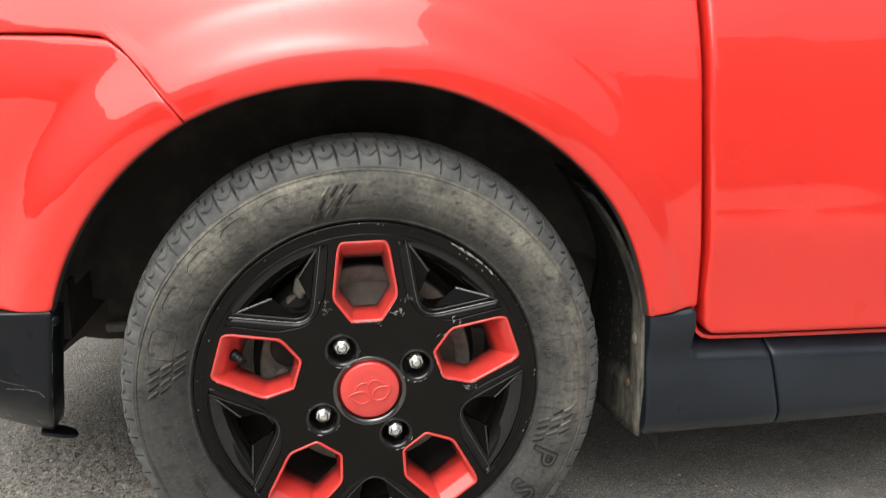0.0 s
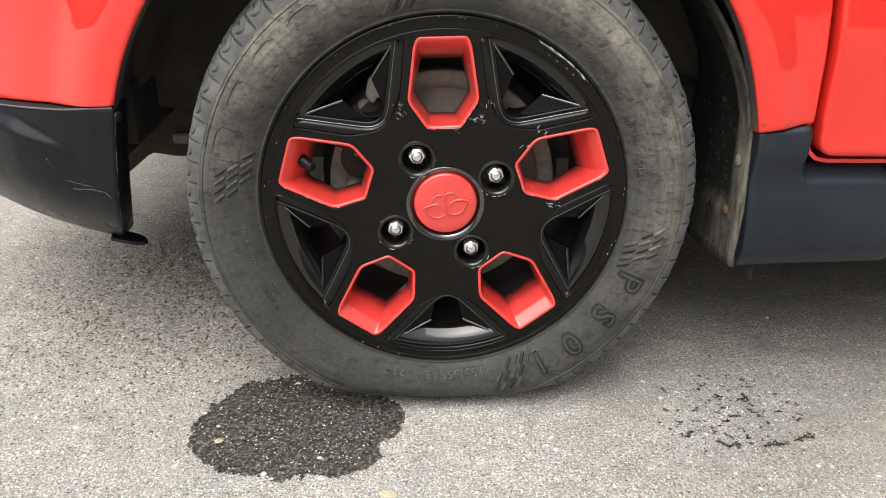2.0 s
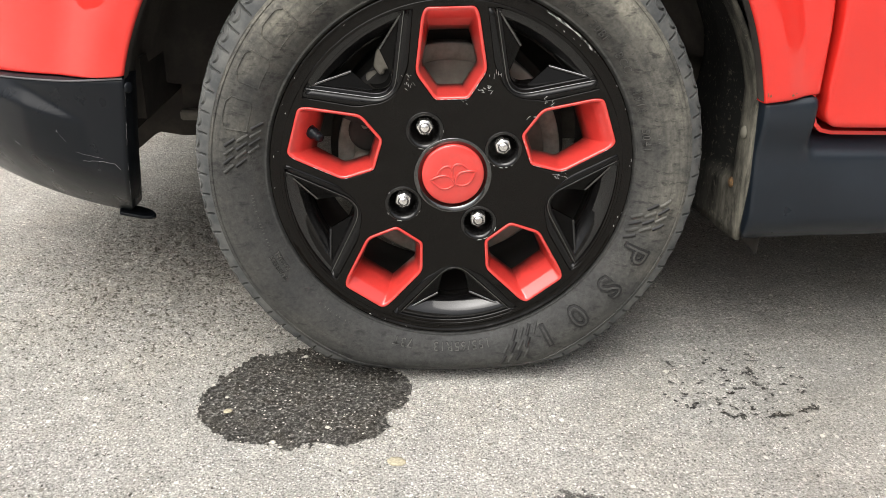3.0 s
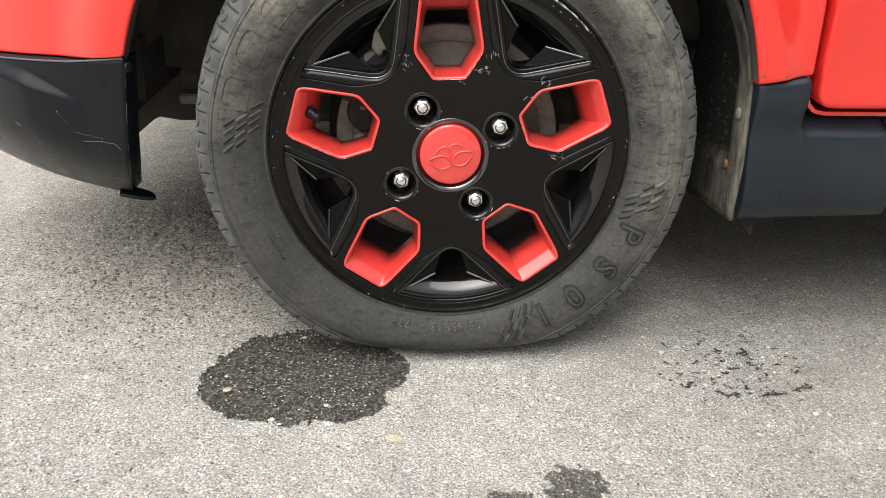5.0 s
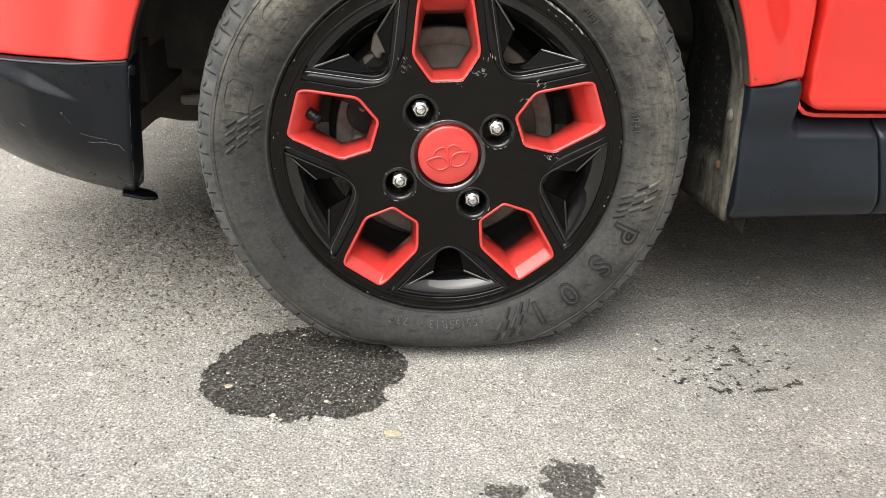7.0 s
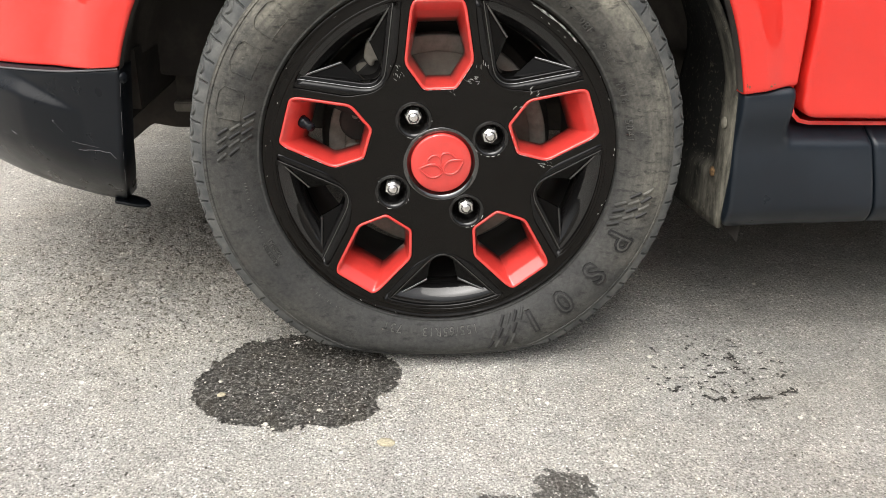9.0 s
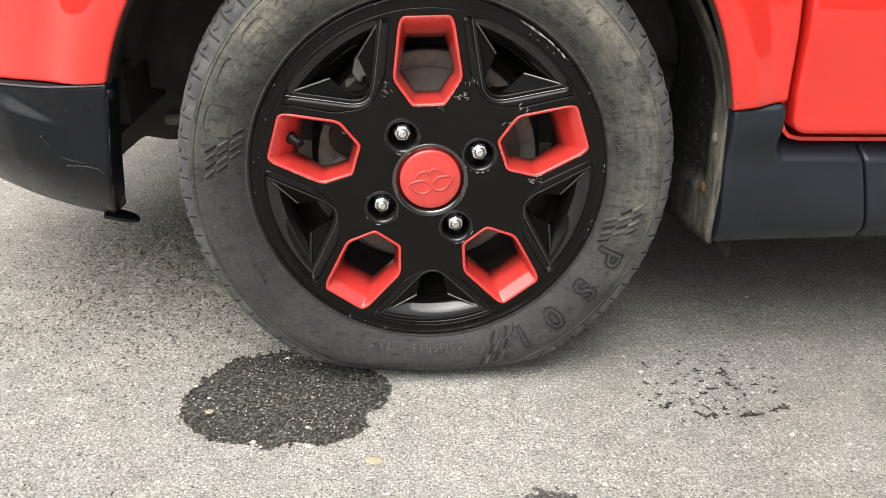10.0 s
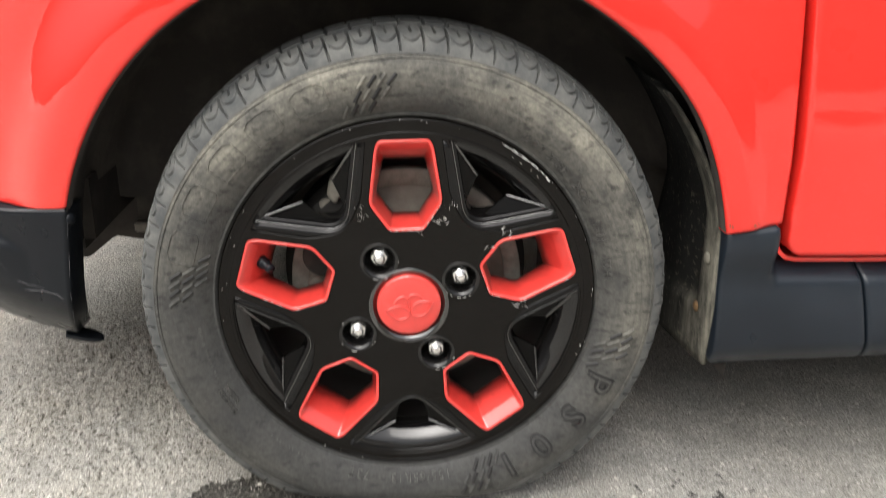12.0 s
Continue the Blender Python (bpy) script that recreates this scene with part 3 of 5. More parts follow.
def pebble(x, y, r, tall, mat, label):
    """A small stone bedded in the surface."""
    rnd = random.Random(int(x * 1e4) + 7)
    verts, n = [], 12
    for ring_r, up in ((1.0, -0.2), (0.92, 0.35), (0.6, 0.8)):
        verts += [(r * ring_r * rnd.uniform(0.72, 1.15) * math.cos(2 * math.pi * k / n), 0.8 * r * ring_r * rnd.uniform(0.72, 1.15) * math.sin(2 * math.pi * k / n), tall * up) for k in range(n)]
    verts.append((0, 0, tall))
    faces = grid_faces(3, n, True) + [(2 * n + k, 2 * n + (k + 1) % n, 3 * n) for k in range(n)]
    ob = new("pebble", mesh_of("pebble", verts, faces, mat))
    i, j = int((x - GX0) / STEP), int((y - GY0) / STEP)
    ob.matrix_world = pose(x, y, gz[j, i] + 0.0004)
    return tagged(ob, label, "pebble", "pebbles on the asphalt")


for x, y, r in ((-0.162, 0.047, 0.0042), (-0.122, 0.034, 0.0034), (-0.126, -0.091, 0.0038), (-0.178, -0.115, 0.004), (-0.170, -0.122, 0.003), (-0.238, -0.036, 0.0032), (0.256, 0.010, 0.0045), (0.383, -0.114, 0.0036),
                (0.24, -0.206, 0.0035), (-0.053, 0.010, 0.003), (-0.472, 0.038, 0.0035), (-0.5, 0.192, 0.0035), (0.462, 0.201, 0.004)):
    pebble(x, y, r * 0.8, r * 0.45, CHIP, "small pale pebble bedded in the asphalt")
pebble(-0.056, -0.147, 0.0095, 0.0016, YELLOW, "flat yellowish pebble pressed into the asphalt")
pebble(-0.232, -0.062, 0.0055, 0.002, YELLOW, "flat yellowish pebble pressed into the asphalt")

# ---- the car ----
car = tagged(new("car"), "small red hatchback with black lower trim, parked", "car")


def plan(x):
    """How the side of the car lies in plan: straight along the doors, curving in towards the nose."""
    return -0.021 + 0.9 * max(0.0, 0.05 - x) ** 3 - 0.006 * smooth_step(-0.05, -0.3, x)


def arch_radius(a):
    """The wheel arch's edge, by the angle in degrees round the hub."""
    return 0.310 + 0.012 * smooth_step(12, 42, a) + 0.003 * smooth_step(55, 85, a) + 0.008 * smooth_step(95, 128, a)


def lean_in(z):
    """How far the side leans in above the arch."""
    return 0.55 * max(0.0, z - 0.50) ** 2 + 1.0 * max(0.0, z - 0.54) ** 2


def side(x, z):
    """The painted side's surface: a flare round the arch, leaning in higher up."""
    dx, dz = x - HUB_X, z - HUB_Z
    r, a = math.hypot(dx, dz), math.degrees(math.atan2(dz, dx))
    d = r - arch_radius(a)
    y = plan(x) + 0.020 * smooth_step(0.022, 0.085, d) * smooth_step(22, 60, a)
    y += 0.008 * smooth_step(0.02, 0.05, d) * (1 - smooth_step(22, 60, a))
    return y + lean_in(z)


def cross(p, q, a):
    """Distance from the hub along the angle a (degrees) to the segment p q, or None."""
    w = Vector((math.cos(radians(a)), math.sin(radians(a))))
    p, q = Vector(p) - Vector((HUB_X, HUB_Z)), Vector(q) - Vector((HUB_X, HUB_Z))
    e = q - p
    den = w.x * e.y - w.y * e.x
    if abs(den) < 1e-9:
        return None
    t = (p.x * e.y - p.y * e.x) / den
    s = (p.x * w.y - p.y * w.x) / den
    return t if t > 0 and -1e-6 <= s <= 1 + 1e-6 else None


def reach(line, a, worst):
    hits = [c for c in (cross(p, q, a) for p, q in zip(line, line[1:])) if c]
    return min(hits) if hits else worst


SEAM = [(-0.171, 0.524), (-0.205, 0.563), (-0.232, 0.591), (-0.249, 0.603), (-0.286, 0.6055), (-0.343, 0.605), (-0.66, 0.60)]
EDGES = (0.0, 0.0012, 0.003, 0.006, 0.011, 0.017, 0.024)
TURN_IN = (0.0035, 0.0012, 0.0002, 0, 0, 0, 0)


def fan_panel(name, angles, inner, outer, label):
    """A body panel swept round the hub between two radii."""
    rows = []
    for n, a in enumerate(angles):
        r0, r1 = inner(a), outer(a)
        span = r1 - r0
        cuts = [(min(e, span * 0.4 * k / 6), t) for k, (e, t) in enumerate(zip(EDGES, TURN_IN))]
        mid = [(cuts[-1][0] + (span - 2 * cuts[-1][0]) * k / 24, 0.0) for k in range(1, 24)]
        radii = cuts + mid + [(span - e, t) for e, t in reversed(cuts)]
        end = min(n, len(angles) - 1 - n)
        row = []
        for d, t in radii:
            x, z = HUB_X + (r0 + d) * math.cos(radians(a)), HUB_Z + (r0 + d) * math.sin(radians(a))
            if name == "fender":
                z -= 0.11 * d * (1 - smooth_step(14.6, 24.0, a))
            row.append((x, side(x, z) + t + (TURN_IN[end] if end < 3 else 0), z))
        rows.append(row)
    v, f = sheet(rows, 0.016)
    return part(name, mesh_of(name, v, f, RED), car, label)


def spread(a0, a1, n):
    ends = [0.0, 0.12, 0.4]
    return [a0 + e for e in ends] + [a0 + 0.8 + (a1 - a0 - 1.6) * k / n for k in range(n + 1)] + [a1 - e for e in reversed(ends)]


DOOR_LINE = [(0.359, 0.3285), (0.3575, 0.393), (0.3465, 0.541), (0.3430, 0.65), (0.340, 0.76), (-0.72, 0.76)]


def fender_inner(a):
    if a < 121.4:
        return arch_radius(a)
    return max(arch_radius(a), reach(SEAM, a, 0.33) + 0.0015)


BUMPER_LINE = [(-0.28, 0.3345), (-0.32, 0.3325), (-0.385, 0.323), (-0.474, 0.315), (-0.67, 0.300)]


def bumper_edge(x):
    """Height of the joint between painted and black bumper."""
    for (x0, z0), (x1, z1) in zip(BUMPER_LINE, BUMPER_LINE[1:]):
        if x1 <= x <= x0:
            return z0 + (z1 - z0) * (x - x0) / (x1 - x0)
    return 0.3345 if x > -0.28 else 0.300


def bumper_inner(a):
    return max(arch_radius(a), reach(BUMPER_LINE, a, 0.0))


fan_panel("fender", spread(14.6, 144.2, 170), fender_inner, lambda a: reach(DOOR_LINE, a, 0.4), "glossy red painted front wing with flared arch")
fan_panel("front_bumper", spread(121.9, 174.6, 96), bumper_inner,
          lambda a: max(bumper_inner(a) + 0.002, min(reach(SEAM, a, 9.0), reach([(-0.66, 0.2), (-0.66, 0.62)], a, 9.0)) - 0.0014), "glossy red painted front bumper corner")
# Dark sheet put behind the door gap in place of its shade.
part("door_gap_shade", mesh_of("door_gap_shade", [(0.320, 0.055, 0.78), (0.365, 0.055, 0.78), (0.375, 0.040, 0.29), (0.335, 0.040, 0.29)], [(0, 1, 2, 3)], LINER), car, "dark sheet behind the door edge for the gap's shade")


def arch_flange():
    """The folded edge inside the painted arch."""
    rows = []
    for k in range(90):
        a = 15 + (165 - 15) * k / 89
        row = []
        for d, y in ((0.0, 0.003), (-0.001, 0.010), (0.0, 0.020), (0.004, 0.028)):
            r = arch_radius(a) + d
            x, z = HUB_X + r * math.cos(radians(a)), HUB_Z + r * math.sin(radians(a))
            row.append((x, side(x, z) + y, z))
        rows.append(row)
    return part("arch_flange", mesh_of("arch_flange", [p for r in rows for p in r], grid_faces(90, 4), LINER), car, "dark folded arch edge")


arch_flange()


def door_panel():
    rows = []
    low = 0.2965
    heights = [0, 0.001, 0.003, 0.007, 0.012, 0.018] + [0.018 + 0.445 * k / 40 for k in range(1, 41)]
    for h in heights:
        z = low + h
        p = None
        for (xa, za), (xb, zb) in zip(DOOR_LINE, DOOR_LINE[1:]):
            if za <= z <= zb:
                p = xa + (xb - xa) * (z - za) / (zb - za)
        left = (0.3605 if p is None else p) + 0.0065
        if h < 0.018:
            left += 0.018 - math.sqrt(max(0.0, 0.018 ** 2 - (0.018 - h) ** 2))
        row = []
        for k, d in enumerate((0, 0.001, 0.003, 0.007, 0.013, 0.02) + tuple(0.02 + 0.75 * j / 50 for j in range(1, 51))):
            x = left + d
            y = -0.013 + lean_in(z)
            y += 0.0016 * smooth_step(0.428, 0.434, z + 0.03 * (0.4 - x)) - 0.006 * smooth_step(0.31, 0.42, z) * smooth_step(0.56, 0.43, z)
            y += (0.0045, 0.0015, 0.0003, 0, 0, 0)[k] if k < 6 else 0
            y += 0.004 * max(0, 1 - h / 0.004) ** 2
            row.append((x, y, z + 0.008 * max(0, x - 0.45)))
        rows.append(row)
    v, f = sheet(rows, 0.02)
    return part("door", mesh_of("door", v, f, RED), car, "glossy red painted front door")


door_panel()


def sill_piece(name, x0, x1, label):
    """Black sill cladding between two stations along the car."""
    xs = [x0, x0 + 0.0015, x0 + 0.005] + [x0 + 0.005 + (x1 - x0 - 0.01) * k / 40 for k in range(1, 41)] + [x1 - 0.0015, x1]
    cols = []
    for x in xs:
        notch = 1 - smooth_step(0.355, 0.369, x)
        top = 0.2855 + (0.0375 + 0.10 * max(0, x - 0.303)) * notch + 0.01 * max(0, x - 0.45)
        low = 0.167 + 0.045 * (x - 0.31)
        col = []
        for k in range(29):
            w = k / 28
            z = low + (top - low) * w
            y = -0.004 - 0.004 * math.sin(math.pi * min(1, max(0, (z - 0.17) / 0.11)))
            y += 0.016 * max(0, 1 - (z - low) / 0.03) ** 2
            y += -0.013 * smooth_step(0.255, 0.31, z) * notch
            y += (1 - notch) * 0.016 * smooth_step(0.264, 0.2855, z)
            y += 0.003 * max(0, 1 - (top - z) / 0.003) ** 2
            edge = min(abs(x - x0), abs(x - x1))
            y += 0.003 * max(0, 1 - edge / 0.003) ** 2
            skew = 0.02 * (0.28 - z) / 0.08 if x0 > 0.4 or x > 0.4 else 0.0
            lead = 0.010 * max(0, min(1, (0.325 - z) / 0.15)) * (1 - smooth_step(0.305, 0.36, x))
            lead += 0.006 * max(0, 1 - (z - low) / 0.012) ** 2 * (1 - smooth_step(0.305, 0.33, x))
            col.append((x + lead + skew * smooth_step(0.36, 0.45, x), y, z))
        cols.append(col)
    v, f = sheet(cols, 0.018)
    return part(name, mesh_of(name, v, f, SILL), car, label)


sill_piece("sill_cladding", 0.3035, 0.4530, "dark blue-black textured plastic sill trim")
sill_piece("sill_cladding", 0.4548, 1.15, "dark blue-black textured plastic sill trim")


def box_mesh(name, x0, x1, y0, y1, z0, z1, mat, bevel=0.002):
    bm = bmesh.new()
    bmesh.ops.create_cube(bm, size=1.0)
    bmesh.ops.scale(bm, vec=(x1 - x0, y1 - y0, z1 - z0), verts=bm.verts)
    bmesh.ops.translate(bm, vec=((x0 + x1) / 2, (y0 + y1) / 2, (z0 + z1) / 2), verts=bm.verts)
    bmesh.ops.bevel(bm, geom=bm.edges[:], offset=bevel, segments=2, affect="EDGES")
    me = bpy.data.meshes.new(name)
    bm.to_mesh(me)
    bm.free()
    me.materials.append(mat)
    return me


def sill_flange():
    """The red body edge that shows round the door's lower corner and along under it."""
    line = [(0.3600, 0.338), (0.3612, 0.322), (0.3625, 0.308), (0.3660, 0.2975), (0.3730, 0.2912), (0.3840, 0.2890), (0.44, 0.2890), (0.80, 0.2920), (1.15, 0.2955)]
    v = []
    for i, (x, z) in enumerate(line):
        (xa, za), (xb, zb) = line[max(i - 1, 0)], line[min(i + 1, len(line) - 1)]
        d = Vector((xb - xa, zb - za)).normalized() * 0.0020
        front = 0.004 if i < 3 else 0.0
        v += [(x - d.y, front, z + d.x), (x + d.y, front, z - d.x), (x + d.y, 0.03, z - d.x), (x - d.y, 0.03, z + d.x)]
    return part("sill_flange", mesh_of("sill_flange", v, grid_faces(len(line), 4, True), RED, False), car, "thin red painted sill flange")


sill_flange()


def bumper_skin(x, z):
    """The black lower bumper's surface: tucked in below, with a short ledge."""
    tuck = max(0.0, (0.245 - z) / 0.09)
    y = plan(x) + 0.080 * tuck ** 2 + 0.002
    run = max(0.0, min(1.0, (-0.372 - x) / 0.072))
    crest = 0.280 - 0.167 * (x + 0.372)
    return y - 0.013 * run * min(1.0, max(0.0, (crest + 0.014 * run + 0.001 - z) / (0.014 * run + 0.001))) * smooth_step(0.195, 0.278, z)


def bumper_back(z):
    tuck = max(0.0, (0.245 - z) / 0.09)
    return -0.3195 - 0.010 * max(0, (0.33 - z) / 0.1) + 0.004 * tuck - 0.030 * tuck ** 2


def lower_bumper():
    """Black plastic lower bumper corner, tucked in at its bottom."""
    cols = []
    for i in range(71):
        away = 0.34 * (i / 70) ** 1.3
        col = []
        for k in range(45):
            low = 0.155 + 0.003 * i / 70
            high = bumper_edge(-0.3195 - away) - 0.0012
            z = low + (high - low) * k / 44
            x = bumper_back(z) - away
            y = bumper_skin(x, z) + 0.004 * max(0, 1 - away / 0.004) ** 2 + 0.002 * max(0, 1 - (high - z) / 0.003) ** 2
            col.append((x, y, z))
        cols.append(col)
    v, f = sheet(cols, 0.035)
    return part("lower_bumper", mesh_of("lower_bumper", v, f, TRIM), car, "scuffed black plastic lower bumper corner")


bumper_low = lower_bumper()
# A pale bead paints the highlight along the black bumper's upper edge.
edge_points = [(x, bumper_skin(x, bumper_edge(x) - 0.0016) + 0.0006, bumper_edge(x) - 0.0016) for x in (-0.322 - 0.338 * k / 40 for k in range(41))]
part("highlight_bead", mesh_of("highlight_bead", *tube(edge_points, 0.0011, 8), SCRATCH_GLINT), bumper_low, "pale bead painting a highlight along the black plastic's upper edge")


def dome(r, h, n=14, rings=4):
    verts = [(0, -h, 0)]
    for i in range(1, rings + 1):
        a = i / rings * math.pi / 2
        verts += [(r * math.sin(a) * math.cos(2 * math.pi * j / n), -h * math.cos(a), r * math.sin(a) * math.sin(2 * math.pi * j / n)) for j in range(n)]
    faces = [(0, 1 + j, 1 + (j + 1) % n) for j in range(n)] + grid_faces(rings, n, True, 1)
    return verts, faces


part("rivet", mesh_of("rivet", *dome(0.0055, 0.0025), TRIM), bumper_low, "black plastic push rivet", pose(-0.3165, 0.020, 0.3225, 0, 0, 60))


def bumper_lip():
    """The bumper's lower edge drawn out into a short rounded tongue behind the corner."""
    rows = []
    for i in range(15):
        s = i / 14
        half = 0.0065 * math.sqrt(max(0.0, 1 - max(0.0, (s - 0.45) / 0.55) ** 2)) + 0.0004
        x, z = -0.374 + 0.041 * s, 0.1625 - 0.0065 * s
        rows.append([(x - 0.3 * w * half, 0.112 - 0.004 * s + w * half * 1.3, z + 0.35 * w * half - 0.0012 * (1 - w * w)) for w in (-1, -0.5, 0, 0.5, 1)])
    v = [p for r in rows for p in r]
    n = len(v)
    v += [(x, y, z - 0.0035) for x, y, z in v]
    f = grid_faces(15, 5) + [tuple(n + k for k in q) for q in grid_faces(15, 5)]
    rim = list(range(5)) + [5 * i + 4 for i in range(1, 15)] + [73, 72, 71, 70] + [5 * i for i in range(13, 0, -1)]
    f += [(a, b, n + b, n + a) for a, b in zip(rim, rim[1:] + rim[:1])]
    return part("air_deflector", mesh_of("air_deflector", v, f, TRIM), car, "short torn tongue of black bumper plastic")


bumper_lip()


def arch_liner():
    """The dark shell inside the wheel arch, closed at its inner side."""
    rows, n = [], 80
    for k in range(n):
        a = -16 + (174 + 16) * k / (n - 1)
        row = []
        for y, dr in ((0.012, 0.006), (0.03, 0.012), (0.06, 0.014), (0.065, 0.020), (0.12, 0.022), (0.125, 0.016), (0.19, 0.016), (0.235, 0.0), (0.255, -0.05), (0.26, -0.12), (0.262, -0.30)):
            r = arch_radius(max(12, min(166, a))) + dr
            if a < 15:
                r = (0.335 - HUB_X) / math.cos(radians(a)) + dr * 0.3
            x, z = HUB_X + r * math.cos(radians(a)), HUB_Z + r * math.sin(radians(a))
            row.append((x, y + (max(0, plan(x) + 0.021) if y < 0.2 else 0), z))
        rows.append(row)
    return part("arch_liner", mesh_of("arch_liner", [p for r in rows for p in r], grid_faces(n, 11), LINER), car, "dusty black plastic wheel arch liner")


arch_liner()


def mud_flap():
    """The mud-splashed rear end of the liner that hangs behind the tyre."""
    rows = []
    for i in range(31):
        w = i / 30
        z = 0.163 + 0.29 * w
        if z < 0.325:
            x0 = 0.3020 + 0.010 * (0.325 - z) / 0.15
        else:
            x0 = HUB_X + math.sqrt(0.3120 ** 2 - (z - HUB_Z) ** 2)
        row = []
        for k in range(17):
            q = k / 16
            panel = smooth_step(0.20, 0.26, q) * smooth_step(0.222, 0.232, z)
            x = x0 + 0.007 * panel + 0.003 * math.sin(q * 9) * panel
            x -= 0.035 * q * max(0.0, 1 - 1.5 * w)
            row.append((x, 0.0 + 0.17 * q + 0.016 * max(0, 1 - w * 4), z + 0.010 * max(0, q - 0.15)))
        rows.append(row)
    v = [p for r in rows for p in r]
    n = len(v)
    v += [(x + 0.004, y, z) for x, y, z in v]
    f = grid_faces(31, 17) + [tuple(n + q for q in reversed(g)) for g in grid_faces(31, 17)]
    rim = list(range(17)) + [17 * i + 16 for i in range(1, 31)] + [30 * 17 + k for k in range(15, -1, -1)] + [17 * i for i in range(29, 0, -1)]
    f += [(a, b, n + b, n + a) for a, b in zip(rim, rim[1:] + rim[:1])]
    return part("mud_flap", mesh_of("mud_flap", v, f, MUD), car, "mud-splashed black plastic flap behind the tyre")


flap = mud_flap()
clip = mesh_of("clip", *dome(0.007, 0.003), MUD)
part("clip", clip, flap, "muddy round plastic clip", pose(0.3030, 0.020, 0.283, 0, 0, -90))
part("clip", mesh_of("clip", *dome(0.006, 0.003), RUST), flap, "rusty brown clip", pose(0.3042, 0.033, 0.224, 0, 0, -90))


# ---- front wheel ----
wheel = part("wheel", None, car, "black and red alloy wheel with a dusty tyre", pose(HUB_X, 0, HUB_Z))
SPOKE = 92.3


def polar(u, v, axis):
    c, s = math.cos(radians(axis)), math.sin(radians(axis))
    return (u * c - v * s, u * s + v * c)


WINDOW = rounded([(0.1655, -0.0235), (0.1655, 0.0235), (0.158, 0.0275), (0.105, 0.0350), (0.0775, 0.0165), (0.0775, -0.0165), (0.105, -0.0350), (0.158, -0.0275)],
                 [0.004, 0.004, 0.006, 0.006, 0.004, 0.004, 0.006, 0.006], 4)


def vee_outline(spread_out):
    """The opening between two spokes: a rounded vee closed by an arc near the rim; spread_out widens its arms."""
    tip, half = 0.1695, 21.8
    right = Vector((tip * math.cos(radians(half)), -tip * math.sin(radians(half))))
    root = Vector((0.0935, 0.0))
    arm = [right + (root - right) * k / 8 * 0.72 for k in range(9)]
    away = Vector((-(root - right).y, (root - right).x)).normalized()
    if away.y > 0:
        away = -away
    arm = [p + away * spread_out * smooth_step(0.100, 0.122, p.x) * (1 - 0.25 * k / 8) for k, p in zip(range(8, -1, -1), arm)]
    end = arm[-1]
    bend_in = [end * (1 - w) ** 2 + root * 2 * w * (1 - w) + Vector((end.x, -end.y)) * w * w for w in (k / 12 for k in range(1, 12))]
    a0 = math.degrees(math.atan2(arm[0].y, arm[0].x))
    arc = [(tip * math.cos(radians(a0 - 2 * a0 * k / 16)), tip * math.sin(radians(a0 - 2 * a0 * k / 16))) for k in range(1, 16)]
    mirrored = [(p.x, -p.y) for p in arm]
    return [tuple(arm[0])] + arc + mirrored + [(p.x, -p.y) for p in bend_in] + [tuple(p) for p in reversed(arm[1:])]


VEE, VEE_WIDE = vee_outline(0.0), vee_outline(0.0085)
NUTS = [(-0.029, 0.0485), (0.050, 0.0295), (0.028, -0.0495), (-0.050, -0.0285)]


def ring(r, n=48, cx=0.0, cz=0.0):
    return [(cx + r * math.cos(2 * math.pi * k / n), cz + r * math.sin(2 * math.pi * k / n)) for k in range(n)]


def to_wheel(outline, axis):
    return [polar(u, v, axis) for u, v in outline]


FACE = Matrix.Translation((0, -0.002, -0.002))


def on_face(name, me, label="", at=None):
    """A part of the wheel's cast face, which stands a little proud of the rim."""
    return part(name, me, wheel, label, FACE @ at if at is not None else FACE)


outlines = [ring(0.1730, 160), ring(0.0388, 48)]
for k in range(5):
    outlines.append(to_wheel(WINDOW, SPOKE + 72 * k))
    outlines.append(to_wheel(VEE_WIDE, SPOKE + 36 + 72 * k))
for cx, cz in NUTS:
    outlines.append(ring(0.0182, 32, cx, cz - 0.002))
on_face("spoke_face", plate("spoke_face", outlines, 0.006, 0.0010, GLOSS), "glossy black five-spoke wheel face")

RIM = [(0.1684, 0.0006), (0.1692, -0.0004), (0.1714, -0.0006), (0.1745, -0.0006), (0.1775, -0.0007), (0.1792, -0.0011), (0.1804, -0.0022), (0.1815, -0.0026),
       (0.1827, -0.0018), (0.1836, 0.001), (0.1836, 0.012), (0.176, 0.016), (0.168, 0.022)]
BARREL = [(0.1682, 0.0215), (0.160, 0.05), (0.150, 0.07), (0.150, 0.13), (0.165, 0.145)]
part("rim", mesh_of("rim", *revolve(RIM, 160), GLOSS), wheel, "glossy black rim lip with scuffs")
part("rim_barrel", mesh_of("rim_barrel", *revolve(BARREL, 96), GRIME), wheel, "brake-dusted inside of the rim")


def loft(outlines_at, close=False):
    verts, n = [], len(outlines_at[0][0])
    for o, y in outlines_at:
        verts += [(u, y if not isinstance(y, list) else y[i], v) for i, (u, v) in enumerate(o)]
    return verts, grid_faces(len(outlines_at), n, True)


def shrink(outline, d, outer):
    """The window's outline inset by d, and by more on its rim side."""
    o = inset(outline, d)
    return [(u - outer * smooth_step(0.105, 0.16, u), v) for u, v in o]


